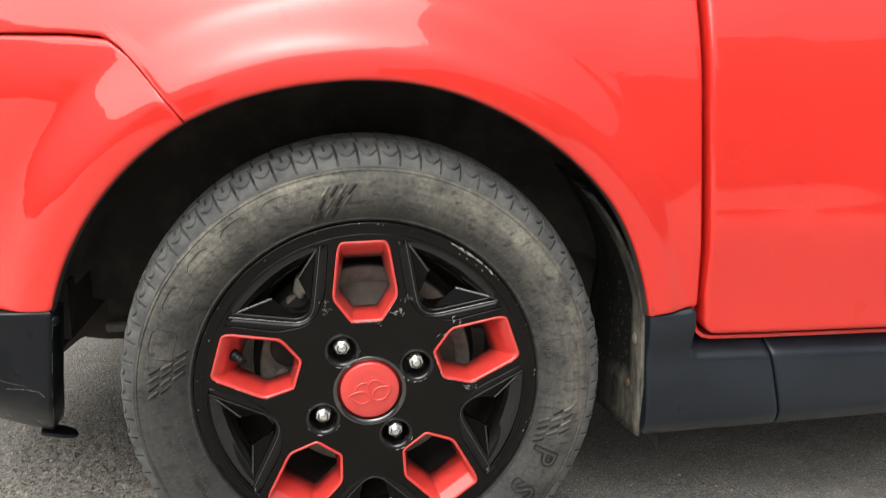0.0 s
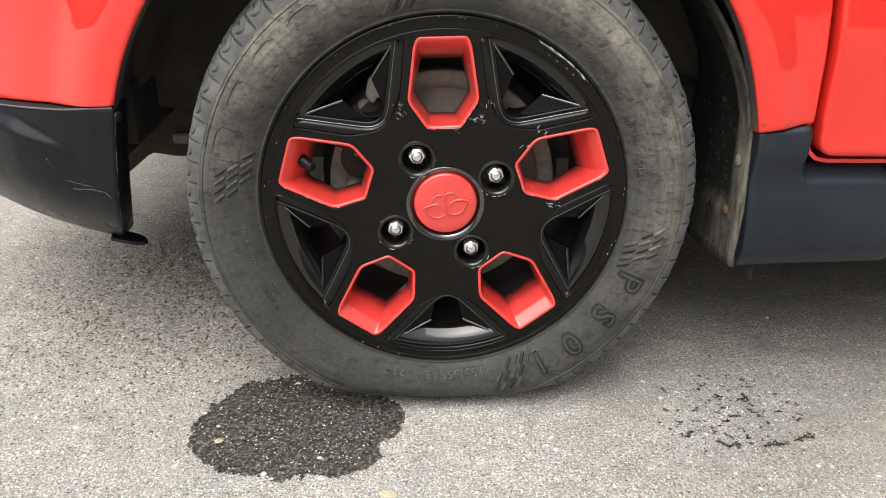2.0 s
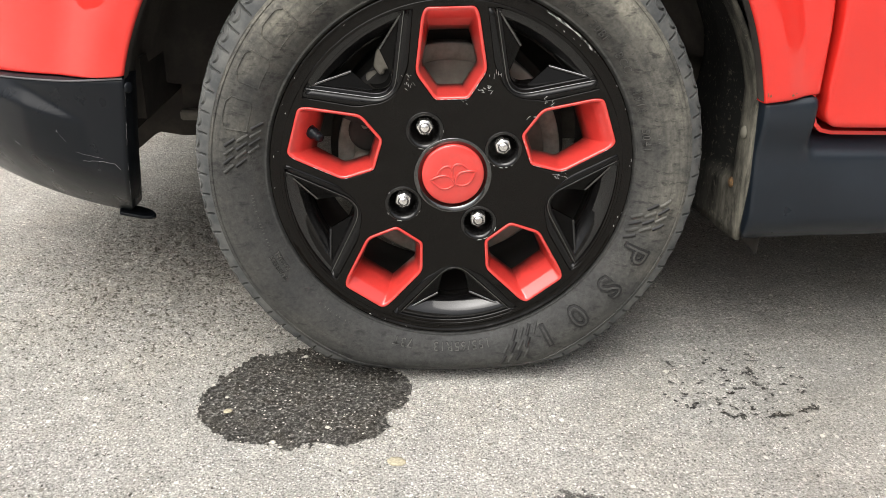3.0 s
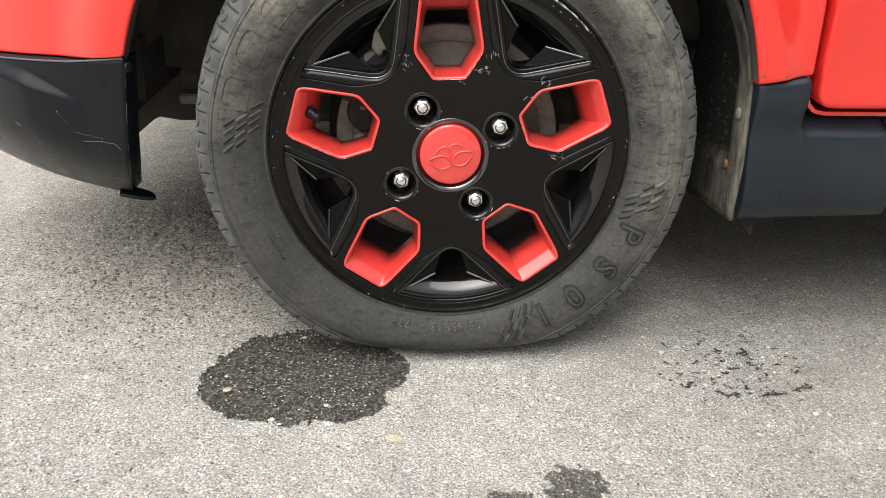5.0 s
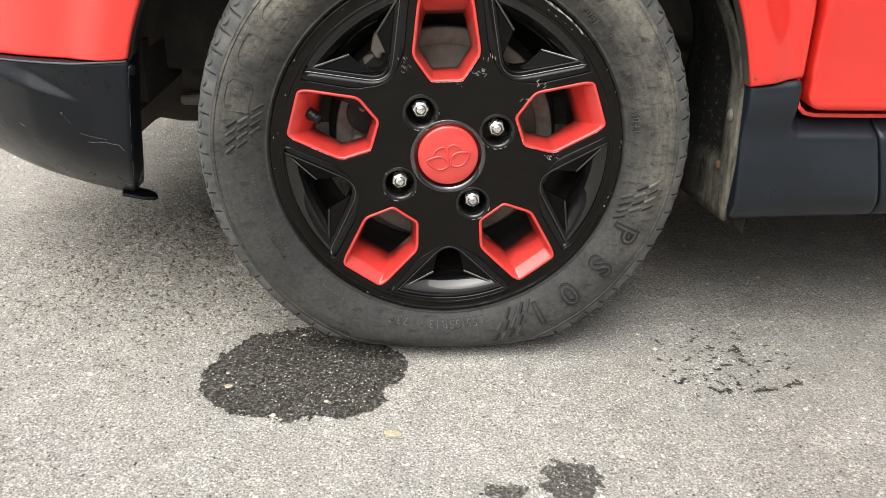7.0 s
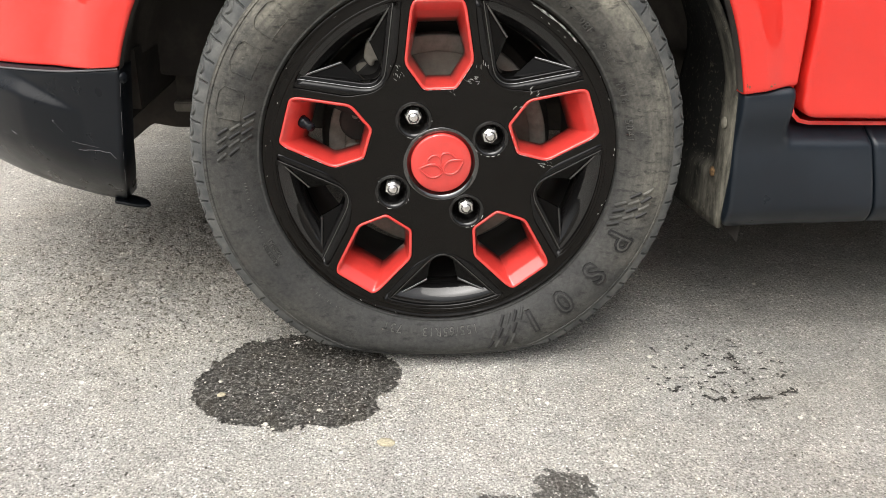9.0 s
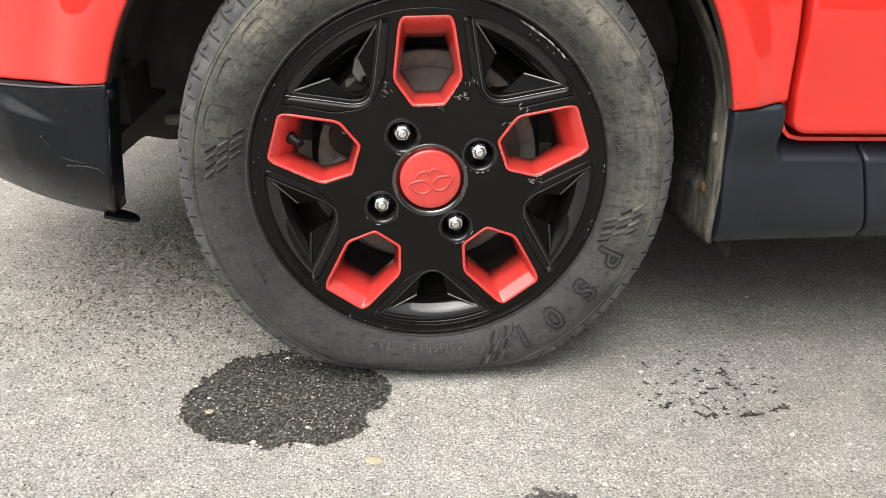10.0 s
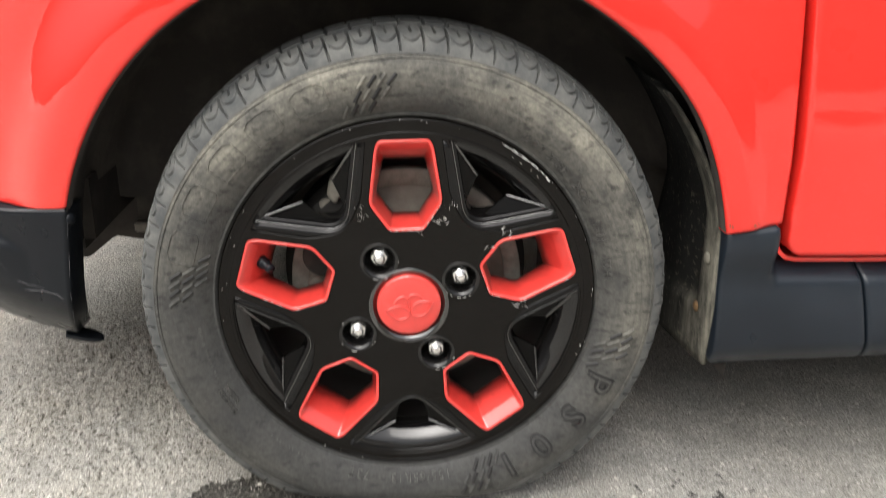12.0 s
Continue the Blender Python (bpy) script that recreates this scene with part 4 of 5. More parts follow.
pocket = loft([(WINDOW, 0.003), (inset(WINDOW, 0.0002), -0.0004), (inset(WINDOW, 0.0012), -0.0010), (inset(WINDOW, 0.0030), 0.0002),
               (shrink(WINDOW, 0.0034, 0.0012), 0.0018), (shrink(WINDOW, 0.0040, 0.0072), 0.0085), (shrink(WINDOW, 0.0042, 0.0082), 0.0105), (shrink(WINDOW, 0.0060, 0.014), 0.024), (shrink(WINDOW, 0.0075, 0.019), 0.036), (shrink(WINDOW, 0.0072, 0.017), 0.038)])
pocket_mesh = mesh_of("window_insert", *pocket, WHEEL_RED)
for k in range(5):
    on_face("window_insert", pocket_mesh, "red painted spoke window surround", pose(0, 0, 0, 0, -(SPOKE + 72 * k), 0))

vee_wall = loft([(inset(VEE_WIDE, -0.0004), 0.003), (inset(VEE_WIDE, 0.0002), 0.0006), (VEE, 0.0017), (inset(VEE, 0.0013), 0.0046), (inset(VEE, 0.0023), 0.0036), (inset(VEE, 0.0034), 0.0066),
                 (inset(VEE, 0.0044), 0.0056), (inset(VEE, 0.0060), 0.0100), (inset(VEE, 0.0070), 0.022), (inset(VEE, 0.0080), 0.036)])


def open_outer(verts_faces):
    """Drops the wall on the rim side, where the dish begins."""
    verts, faces = verts_faces
    keep = [f for f in faces if max(math.hypot(verts[i][0], verts[i][2]) for i in f) < 0.1645 or min(abs(math.degrees(math.atan2(verts[i][2], verts[i][0]))) for i in f) > 17.0]
    return verts, keep


def edge_line(outline, y, radius):
    """A rounded line along the two arms of the opening, leaving out its arc at the rim."""
    o = outline[16:] + outline[:1]
    return tube([(u, y, v) for u, v in o], radius, 8)


# Beads added to catch a highlight along the opening's edges.
bead_meshes = [mesh_of("highlight_bead", *edge_line(o, y, radius), RIDGE) for o, y, radius in ((inset(VEE, 0.0016), 0.0040, 0.0010),)]
vee_mesh = mesh_of("spoke_edge", *open_outer(vee_wall), LIT_EDGE)
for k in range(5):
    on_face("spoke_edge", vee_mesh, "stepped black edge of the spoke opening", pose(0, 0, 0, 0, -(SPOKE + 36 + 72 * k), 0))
    for bead in bead_meshes:
        on_face("highlight_bead", bead, "thin rounded line added to catch a highlight", pose(0, 0, 0, 0, -(SPOKE + 36 + 72 * k), 0))

DISH = [(0.1725, 0.0035), (0.1690, 0.0028), (0.1630, 0.0042), (0.1580, 0.0088), (0.1530, 0.0140), (0.1505, 0.0175), (0.1490, 0.0230), (0.1480, 0.0320)]


def dish_sector():
    """The part of the sloping dish that shows in one opening."""
    verts, n = [], 33
    for r, y in DISH:
        for j in range(n):
            a = radians(-23.0 + 46.0 * j / (n - 1))
            verts.append((r * math.cos(a), y, r * math.sin(a)))
    return verts, grid_faces(len(DISH), n)


dish_mesh = mesh_of("dish", *dish_sector(), DISH_BLACK)
for k in range(5):
    part("dish", dish_mesh, wheel, "glossy black sloping dish inside the rim", pose(0, 0, 0, 0, -(SPOKE + 36 + 72 * k), 0))


def web(hand):
    """A flat shelf from the spoke's side to a raised ridge, on one side of an opening."""
    tip, end, root, low = (0.1560, 0.0075, 0.0560), (0.1410, 0.0190, 0.0175), (0.1060, 0.0180, 0.0095), (0.1330, 0.0105, 0.0370)
    pts = [tip, end, root, low]
    v = [(x, y, z * hand) for x, y, z in pts] + [(x, y + 0.004, z * hand) for x, y, z in pts]
    f = [(0, 1, 2, 3), (7, 6, 5, 4)] + [(i, (i + 1) % 4, 4 + (i + 1) % 4, 4 + i) for i in range(4)]
    ridge = tube([(tip[0] + (end[0] - tip[0]) * k / 6, tip[1] + (end[1] - tip[1]) * k / 6 - 0.0002, (tip[2] + (end[2] - tip[2]) * k / 6) * hand) for k in range(7)], 0.0018, 8)
    return (v, f), ridge


for hand in (1, -1):
    flat, ridge = web(hand)
    web_mesh, ridge_mesh = mesh_of("spoke_web", *flat, DARK, False), mesh_of("spoke_ridge", *ridge, RIDGE)
    for k in range(5):
        at = pose(0, 0, 0, 0, -(SPOKE + 36 + 72 * k), 0)
        on_face("spoke_web", web_mesh, "glossy black shelf beside the spoke", at)
        on_face("spoke_ridge", ridge_mesh, "thin shining ridge", at)


def hub_core():
    """The solid centre behind the face, from the bore to the spokes' roots."""
    return revolve([(0.0345, 0.009), (0.0335, 0.012), (0.074, 0.012), (0.080, 0.030), (0.074, 0.045), (0.03, 0.05)], 64)


part("hub_core", mesh_of("hub_core", *hub_core(), GLOSS), wheel)
chamfer = mesh_of("bore_chamfer", *revolve([(0.0396, 0.003), (0.0394, -0.0004), (0.0388, -0.0008), (0.0380, -0.0008), (0.0318, 0.0022), (0.0316, 0.010)], 64), RIDGE)
on_face("bore_chamfer", chamfer, "chamfered black ring round the centre cap")

CAP = [(0.0005, -0.0034), (0.012, -0.0034), (0.022, -0.0030), (0.0296, -0.0026), (0.0309, -0.0019), (0.0314, -0.0008), (0.0312, 0.008)]
on_face("centre_cap", mesh_of("centre_cap", *revolve(CAP, 64), WHEEL_RED), "round red centre cap with a raised leaf emblem", pose(0, 0, 0.0015))


def leaf(length, width, turn, ox, oz, n=14):
    pts = []
    for k in range(n):
        s = k / n * 2
        u = s if s <= 1 else 2 - s
        w = width * math.sin(math.pi * u ** 0.8) * (1 if s <= 1 else -1)
        c, q = math.cos(radians(turn)), math.sin(radians(turn))
        x, z = u * length, w
        pts.append((ox + x * c - z * q, -0.0036, oz + x * q + z * c))
    return tube(pts, 0.0012, 8, True)


def fan_line(points):
    """A rounded line on the cap through (x, z) points."""
    return tube([(x, -0.0036, z) for x, z in points], 0.0011, 8)


crown = [(-0.0150, 0.0035), (-0.0125, 0.0075), (-0.0085, 0.0100), (-0.0040, 0.0105), (-0.0010, 0.0085), (0.0000, 0.0050), (0.0010, 0.0085), (0.0040, 0.0108), (0.0085, 0.0105), (0.0125, 0.0080), (0.0150, 0.0040)]
emblem = join(leaf(0.0245, 0.0072, 158, -0.0004, -0.0095), leaf(0.0245, 0.0072, 22, 0.0004, -0.0095), fan_line(crown), fan_line([(0.0, 0.0050), (0.0, -0.0040)]))
on_face("emblem", mesh_of("emblem", *emblem, WHEEL_RED), "raised plain leaf-shaped emblem", pose(0, 0, 0.0015, 0, -12, 0))


def nut():
    verts, faces = [], []
    prof = [(0.0, -0.0005), (0.0030, -0.0001), (0.0048, 0.0014), (0.0058, 0.0040)]
    n = 24
    for r, y in prof:
        verts += [(r * math.cos(2 * math.pi * j / n), y, r * math.sin(2 * math.pi * j / n)) for j in range(n)]
    hexes = [(0.0076, 0.0040), (0.0086, 0.0050), (0.0088, 0.016)]
    for r, y in hexes:
        for j in range(n):
            a = 2 * math.pi * j / n
            k = math.cos(math.pi / 6) / math.cos((a % (math.pi / 3)) - math.pi / 6)
            verts.append((r * k * math.cos(a), y, r * k * math.sin(a)))
    for r, y in ((0.0105, 0.0165), (0.0105, 0.019)):
        verts += [(r * math.cos(2 * math.pi * j / n), y, r * math.sin(2 * math.pi * j / n)) for j in range(n)]
    return verts, grid_faces(len(prof) + 5, n, True)


nut_mesh = mesh_of("lug_nut", *nut(), CHROME)
well_mesh = mesh_of("nut_well", *revolve([(0.0188, 0.003), (0.0187, -0.0004), (0.0181, -0.0007), (0.0142, 0.0030), (0.0136, 0.0080), (0.0132, 0.019), (0.001, 0.0195)], 36), DISH_BLACK)
for k, (cx, cz) in enumerate(NUTS):
    on_face("nut_well", well_mesh, "black recess round the wheel nut", pose(cx, 0, cz - 0.002))
    on_face("lug_nut", nut_mesh, "worn chrome hexagonal wheel nut", pose(cx, 0, cz, 0, 13 * k, 0))


def valve():
    return revolve([(0.0005, 0.0), (0.0028, 0.0002), (0.0032, 0.002), (0.0032, 0.007), (0.0042, 0.0075), (0.0044, 0.012), (0.0034, 0.0125), (0.0038, 0.016), (0.0058, 0.030), (0.0062, 0.040)], 16)


VA = 163.0
valve_way = Vector((-0.66, 0.72, 0.22)).normalized()
valve_at = Matrix.Translation((0.1365 * math.cos(radians(VA)) - 0.001, 0.004, 0.1365 * math.sin(radians(VA)) - 0.006)) @ valve_way.to_track_quat("Y", "Z").to_matrix().to_4x4() @ Matrix.Scale(1.45, 4)
part("valve_stem", mesh_of("valve_stem", *valve(), TRIM), wheel, "black rubber tyre valve with cap", valve_at)
part("valve_ring", mesh_of("valve_ring", *revolve([(0.0030, 0.0118), (0.0046, 0.0122), (0.0047, 0.0140), (0.0036, 0.0146)], 16), CHROME), wheel, "bright ring under the valve cap", valve_at)



# ---- tyre ----
BLOCKS = 74
RAW_PROFILE = [(0.1780, 0.010), (0.1832, 0.004), (0.1845, 0.0005), (0.1862, -0.0012), (0.1880, -0.0012), (0.1895, -0.0022), (0.1915, -0.0040), (0.197, -0.0075), (0.204, -0.0108),
           (0.212, -0.0130), (0.220, -0.0140), (0.2280, -0.0136), (0.2335, -0.0124), (0.2368, -0.0110), (0.2376, -0.0117), (0.2392, -0.0110), (0.2398, -0.0092),
           (0.2410, -0.0092), (0.2430, -0.0086), (0.2450, -0.0078), (0.2470, -0.0067), (0.2490, -0.0053), (0.2508, -0.0036), (0.2525, -0.0015), (0.2540, 0.0010), (0.2554, 0.0040),
           (0.2567, 0.0076), (0.2578, 0.0114), (0.2587, 0.0156), (0.2594, 0.0200), (0.2600, 0.0243), (0.2609, 0.0285), (0.2618, 0.0330), (0.2560, 0.0345), (0.2560, 0.0395),
           (0.2628, 0.0410), (0.2642, 0.0500), (0.2648, 0.0590), (0.2585, 0.0605), (0.2585, 0.0665), (0.2650, 0.0680), (0.2650, 0.0800), (0.2585, 0.0815), (0.2585, 0.0870),
           (0.2645, 0.0890), (0.2632, 0.1030), (0.2570, 0.1045), (0.2570, 0.1090), (0.2605, 0.1110), (0.2560, 0.128), (0.2470, 0.140), (0.220, 0.150), (0.190, 0.142), (0.178, 0.130)]


SHOULDER_0, SHOULDER_1 = RAW_PROFILE.index((0.2410, -0.0092)), RAW_PROFILE.index((0.2618, 0.0330))
PROFILE = RAW_PROFILE[:SHOULDER_0]
for (ra, ya), (rb, yb) in zip(RAW_PROFILE[SHOULDER_0:SHOULDER_1], RAW_PROFILE[SHOULDER_0 + 1:SHOULDER_1 + 1]):
    PROFILE += [(ra + (rb - ra) * k / 3, ya + (yb - ya) * k / 3) for k in range(3)]
PROFILE += RAW_PROFILE[SHOULDER_1:]


def sidewall(r):
    """The outer sidewall's y at a radius, for what stands proud of it."""
    for (r0, y0), (r1, y1) in zip(PROFILE[2:20], PROFILE[3:21]):
        if r0 <= r <= r1:
            return y0 + (y1 - y0) * (r - r0) / (r1 - r0)
    return -0.01


def settle(x, y, z):
    """Flattens the foot of the tyre on the ground, drawn in a little under the sidewall."""
    low = z + HUB_Z
    reachable = 0.030
    if low < reachable:
        k = (reachable - low) / (reachable + 0.022)
        low2 = reachable * (1 - k) ** 1.25
        y += 0.013 * smooth_step(-0.1, 1.0, k) * (1 if y < 0.07 else -1)
        z = max(low2, 0.0006) - HUB_Z
    return x, y, z


def cut(w, v):
    """Depth of the tread cuts at the shoulder: w runs through one block (0 to 1), v from the sidewall (0) to the tread (1)."""
    gap = min(w, 1 - w)
    depth = smooth_step(0.060, 0.025, gap) * smooth_step(0.06, 0.12, v) * (0.0024 + 0.0042 * smooth_step(0.30, 0.6, v))
    bow = 0.36 + 1.3 * (w - 0.52) ** 2
    slit = smooth_step(0.060, 0.025, abs(v - bow)) * smooth_step(0.14, 0.22, w) * smooth_step(0.98, 0.92, w)
    depth = max(depth, 0.0045 * smooth_step(0.06, 0.025, abs(w - 0.53)) * smooth_step(0.62, 0.70, v))
    inner = smooth_step(0.0, 0.10, v - bow) * smooth_step(0.08, 0.14, gap)
    return max(depth, 0.0024 * slit, 0.0006 * inner)


def tyre():
    per = 30
    count = BLOCKS * per
    verts = []
    first, last = SHOULDER_0, PROFILE.index((0.2618, 0.0330))
    for i, (r, y) in enumerate(PROFILE):
        rib = r > 0.2615 and y > 0.038 and y < 0.104
        for j in range(count):
            dr = 0.0
            if first <= i <= last:
                v = (i - first) / (last - first)
                w = ((j + 6.0 * v * v) % per) / per
                dr = -cut(w, v)
            elif rib and ((j + (y - 0.03) * 160) % per) / per < 0.10:
                dr = -0.004
            a = -2 * math.pi * j / count
            verts.append(settle((r + dr) * math.cos(a), y - dr * (0.9 - 0.6 * min(1.0, max(0.0, (i - first) / (last - first)))), (r + dr) * math.sin(a)))
    faces = grid_faces(len(PROFILE), count, True)
    me = mesh_of("tyre", verts, faces, RUBBER)
    me.materials.append(TREAD)
    me.polygons.foreach_set("material_index", [1 if first <= (k // count) <= len(PROFILE) - 6 else 0 for k in range(len(faces))])
    me.set_sharp_from_angle(angle=radians(30))
    return me


part("tyre", tyre(), wheel, "dusty worn black tyre on the ground")


def bend(verts, radius, angle, proud):
    """Wraps flat letters (x along, y up) round the tyre clockwise from the angle, tops outwards."""
    out = []
    for x, y, z in verts:
        r = radius + y
        a = radians(angle) - x / radius
        out.append(settle(r * math.cos(a), sidewall(r) - (proud if z > 0 else -0.001), r * math.sin(a)))
    return out


def lettering(body, size, radius, angle, proud=0.0007, bold=0.0):
    cu = bpy.data.curves.new("lettering", "FONT")
    cu.body, cu.size, cu.extrude, cu.resolution_u, cu.offset, cu.space_character = body, size, 0.001, 3, bold, 1.15
    ob = new("lettering", cu)
    me = bpy.data.meshes.new_from_object(ob.evaluated_get(bpy.context.evaluated_depsgraph_get()))
    bpy.data.objects.remove(ob)
    bm = bmesh.new()
    bm.from_mesh(me)
    bmesh.ops.triangulate(bm, faces=bm.faces[:])
    for _ in range(3):
        long = [e for e in bm.edges if e.calc_length() > 0.0055]
        if long:
            bmesh.ops.subdivide_edges(bm, edges=long, cuts=1)
            bmesh.ops.triangulate(bm, faces=bm.faces[:])
    bm.to_mesh(me)
    bm.free()
    verts = bend([tuple(v.co) for v in me.vertices], radius, angle, proud)
    faces = [tuple(p.vertices) for p in me.polygons]
    return verts, faces


def stroke(points, width, proud=0.0009):
    """A raised line on the sidewall through (radius, angle) points."""
    v, f = [], []
    pts = []
    for (r0, a0), (r1, a1) in zip(points, points[1:]):
        pts += [(r0 + (r1 - r0) * k / 5, a0 + (a1 - a0) * k / 5) for k in range(5)]
    pts.append(points[-1])
    flat = [Vector((r * math.cos(radians(a)), r * math.sin(radians(a)))) for r, a in pts]
    for i, p in enumerate(flat):
        d = (flat[min(i + 1, len(flat) - 1)] - flat[max(i - 1, 0)]).normalized()
        s = Vector((-d.y, d.x)) * width / 2
        for q, h in ((p - s, -0.0005), (p - s * 0.5, proud), (p + s * 0.5, proud), (p + s, -0.0005)):
            v.append(settle(q.x, sidewall(q.length) - h, q.y))
    return v, grid_faces(len(flat), 4)


# Dark wider copies lie under the letters as painted edge shade.
for body, size, radius, angle in (("155/65R13", 0.0125, 0.1935, -76.5), ("73T", 0.0125, 0.1935, -101.5), ("TUBELESS", 0.0062, 0.2035, -146.5), ("RADIAL", 0.0062, 0.1965, -148.5),
                                  ("DOT", 0.0105, 0.1935, 59.0), ("20BF", 0.0105, 0.1935, 50.5), ("BCC", 0.0105, 0.1935, 39.0), ("1916", 0.0105, 0.1925, 26.5), ("5041", 0.0105, 0.1925, 14.5)):
    part("lettering_shade", mesh_of("lettering_shade", *lettering(body, size, radius, angle, 0.0008, size * 0.035), LETTER), wheel, "dark outline painted as shade round the moulded markings")
    part("size_lettering", mesh_of("size_lettering", *lettering(body, size, radius, angle, 0.0014), RELIEF), wheel, "moulded size markings on the tyre sidewall")
for c, a in zip("PS01", (-20.8, -33.5, -46.0, -57.0)):
    # The dark letter under its face shows as a painted shade line.
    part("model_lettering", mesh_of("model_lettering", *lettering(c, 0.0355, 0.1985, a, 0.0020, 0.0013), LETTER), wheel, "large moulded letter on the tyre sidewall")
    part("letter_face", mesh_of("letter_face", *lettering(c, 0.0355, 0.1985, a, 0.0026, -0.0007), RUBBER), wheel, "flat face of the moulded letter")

for k in range(5):
    a, w = 163.4 - 12.3 * k, 4.1
    lo, hi = 0.2060, 0.2305
    frame_line = [(lo, a + w), (hi - 0.004, a + w), (hi, a + w * 0.5), (hi, a - w * 0.6), (hi - 0.004, a - w), (lo + 0.003, a - w), (lo, a - w * 0.7), (lo, a + w)]
    part("letter_block", mesh_of("letter_block", *stroke(frame_line, 0.0011, 0.0009), RUBBER), wheel, "outline of a plain block moulded on the sidewall")
for a, lean in ((172.0, 1), (100.5, -1), (-13.0, 1), (-68.0, -1)):
    for row in range(3):
        for k in range(4):
            lo = 0.1925 + 0.0115 * row
            hi = lo + 0.0095
            c = a + 2.3 * (k - 1.5) + lean * (1.1 if row == 1 else 0.0)
            bar = [(lo, c + lean * 8.0 * (lo - 0.21) / 0.034), (hi, c + lean * 8.0 * (hi - 0.21) / 0.034)]
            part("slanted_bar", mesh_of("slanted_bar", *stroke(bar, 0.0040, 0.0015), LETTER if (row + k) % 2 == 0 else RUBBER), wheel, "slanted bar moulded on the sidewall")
hatch = []
for lo, hi, a0, a1, step in ((0.2065, 0.2175, 64, 8, 1.1), (0.2005, 0.2030, -158, -176, 1.0), (0.1975, 0.203, -122, -136, 1.1)):
    n = int((a0 - a1) / step)
    hatch += [stroke([(lo, a0 - step * k), (lo + 0.0022, a0 - step * k)], 0.0010, 0.0006) for k in range(n) if k % 7 != 3]
    hatch += [stroke([(lo + 0.0048, a0 - step * k), (lo + 0.0068, a0 - step * k)], 0.0010, 0.0006) for k in range(n) if k % 9 != 5 and hi - lo > 0.006]
tagged(part("small_print", mesh_of("small_print", *join(*hatch), RELIEF), wheel, "rows of tiny moulded bars on the sidewall"), kind="stuff")


# ---- brake and what shows behind the wheel ----
disc = part("brake_disc", mesh_of("brake_disc", *revolve([(0.119, 0.084), (0.120, 0.080), (0.120, 0.066), (0.119, 0.064), (0.070, 0.062), (0.066, 0.050), (0.03, 0.046)], 96), DISC),
            car, "worn grey brake disc", pose(HUB_X, 0, HUB_Z))
part("disc_rim", mesh_of("disc_rim", *revolve([(0.1200, 0.0660), (0.1196, 0.0622), (0.1185, 0.0612), (0.1030, 0.0612), (0.1020, 0.0630)], 96), CAST), disc, "pale outer band of the disc")
plug = mesh_of("hub_plug", *revolve([(0.022, 0.064), (0.0215, 0.059), (0.018, 0.058), (0.001, 0.0585)], 32), LINER)
bolt = mesh_of("bolt", *revolve([(0.0095, 0.064), (0.0092, 0.056), (0.0075, 0.0545), (0.0005, 0.0545)], 20), DISC)
screw = mesh_of("screw", *revolve([(0.0042, 0.060), (0.004, 0.0555), (0.003, 0.0545), (0.0005, 0.0548)], 10), CAST)
a = radians(163)
part("hub_plug", plug, disc, "dark round hole in the disc face", pose(0.090 * math.cos(a), 0, 0.090 * math.sin(a)))
part("screw", screw, disc, "", pose(0.096 * math.cos(a - 0.06), 0, 0.096 * math.sin(a - 0.06)))
a = radians(183)
part("bolt", bolt, disc, "", pose(0.094 * math.cos(a), 0, 0.094 * math.sin(a)))


def caliper():
    """A cast caliper straddling the disc, with its bridge and a pin boss."""
    rows = []
    for r, y0, y1 in ((0.078, 0.050, 0.066), (0.086, 0.043, 0.067), (0.118, 0.041, 0.067), (0.126, 0.046, 0.11), (0.132, 0.060, 0.11)):
        row = []
        for k in range(12):
            a = radians(112 + 46 * k / 11)
            row.append((r, a, y0, y1))
        rows.append(row)
    verts, faces = [], []
    m = len(rows)
    for row in rows:
        for r, a, y0, y1 in row:
            verts.append((r * math.cos(a), y0, r * math.sin(a)))
    n = len(verts)
    for row in rows:
        for r, a, y0, y1 in row:
            verts.append((r * math.cos(a), y1, r * math.sin(a)))
    faces += grid_faces(m, 12) + [tuple(n + i for i in q) for q in grid_faces(m, 12)]
    rim = list(range(12)) + [12 * i + 11 for i in range(1, m)] + [12 * (m - 1) + k for k in range(10, -1, -1)] + [12 * i for i in range(m - 2, 0, -1)]
    faces += [(a, b, n + b, n + a) for a, b in zip(rim, rim[1:] + rim[:1])]
    return verts, faces


part("brake_caliper", mesh_of("brake_caliper", *caliper(), GRIME, False), car, "grimy cast brake caliper", pose(HUB_X, 0, HUB_Z))
boss_at = pose(HUB_X - 0.0725, 0.002, HUB_Z + 0.104, 0, -12, 0)
boss = rounded([(-0.0085, -0.003), (-0.004, -0.013), (0.001, -0.013), (0.002, -0.008), (0.009, -0.010), (0.009, 0.016), (-0.002, 0.013)], 0.003, 4)
part("caliper_boss", plate("caliper_boss", [boss], 0.016, 0.003, CAST), car, "pale worn caliper end", boss_at @ pose(0, 0.032, 0))
lug = rounded([(-0.020, -0.020), (-0.004, -0.024), (0.004, -0.014), (-0.008, -0.008), (-0.018, -0.010)], 0.003, 4)
part("caliper_lug", plate("caliper_lug", [lug], 0.014, 0.003, CAST), car, "grimy caliper lug", boss_at @ pose(0, 0.040, 0))
part("backing_plate", mesh_of("backing_plate", *revolve([(0.003, 0.095), (0.128, 0.095), (0.130, 0.099), (0.128, 0.103), (0.003, 0.103)], 64), LINER), car, "dark backing plate", pose(HUB_X, 0, HUB_Z))
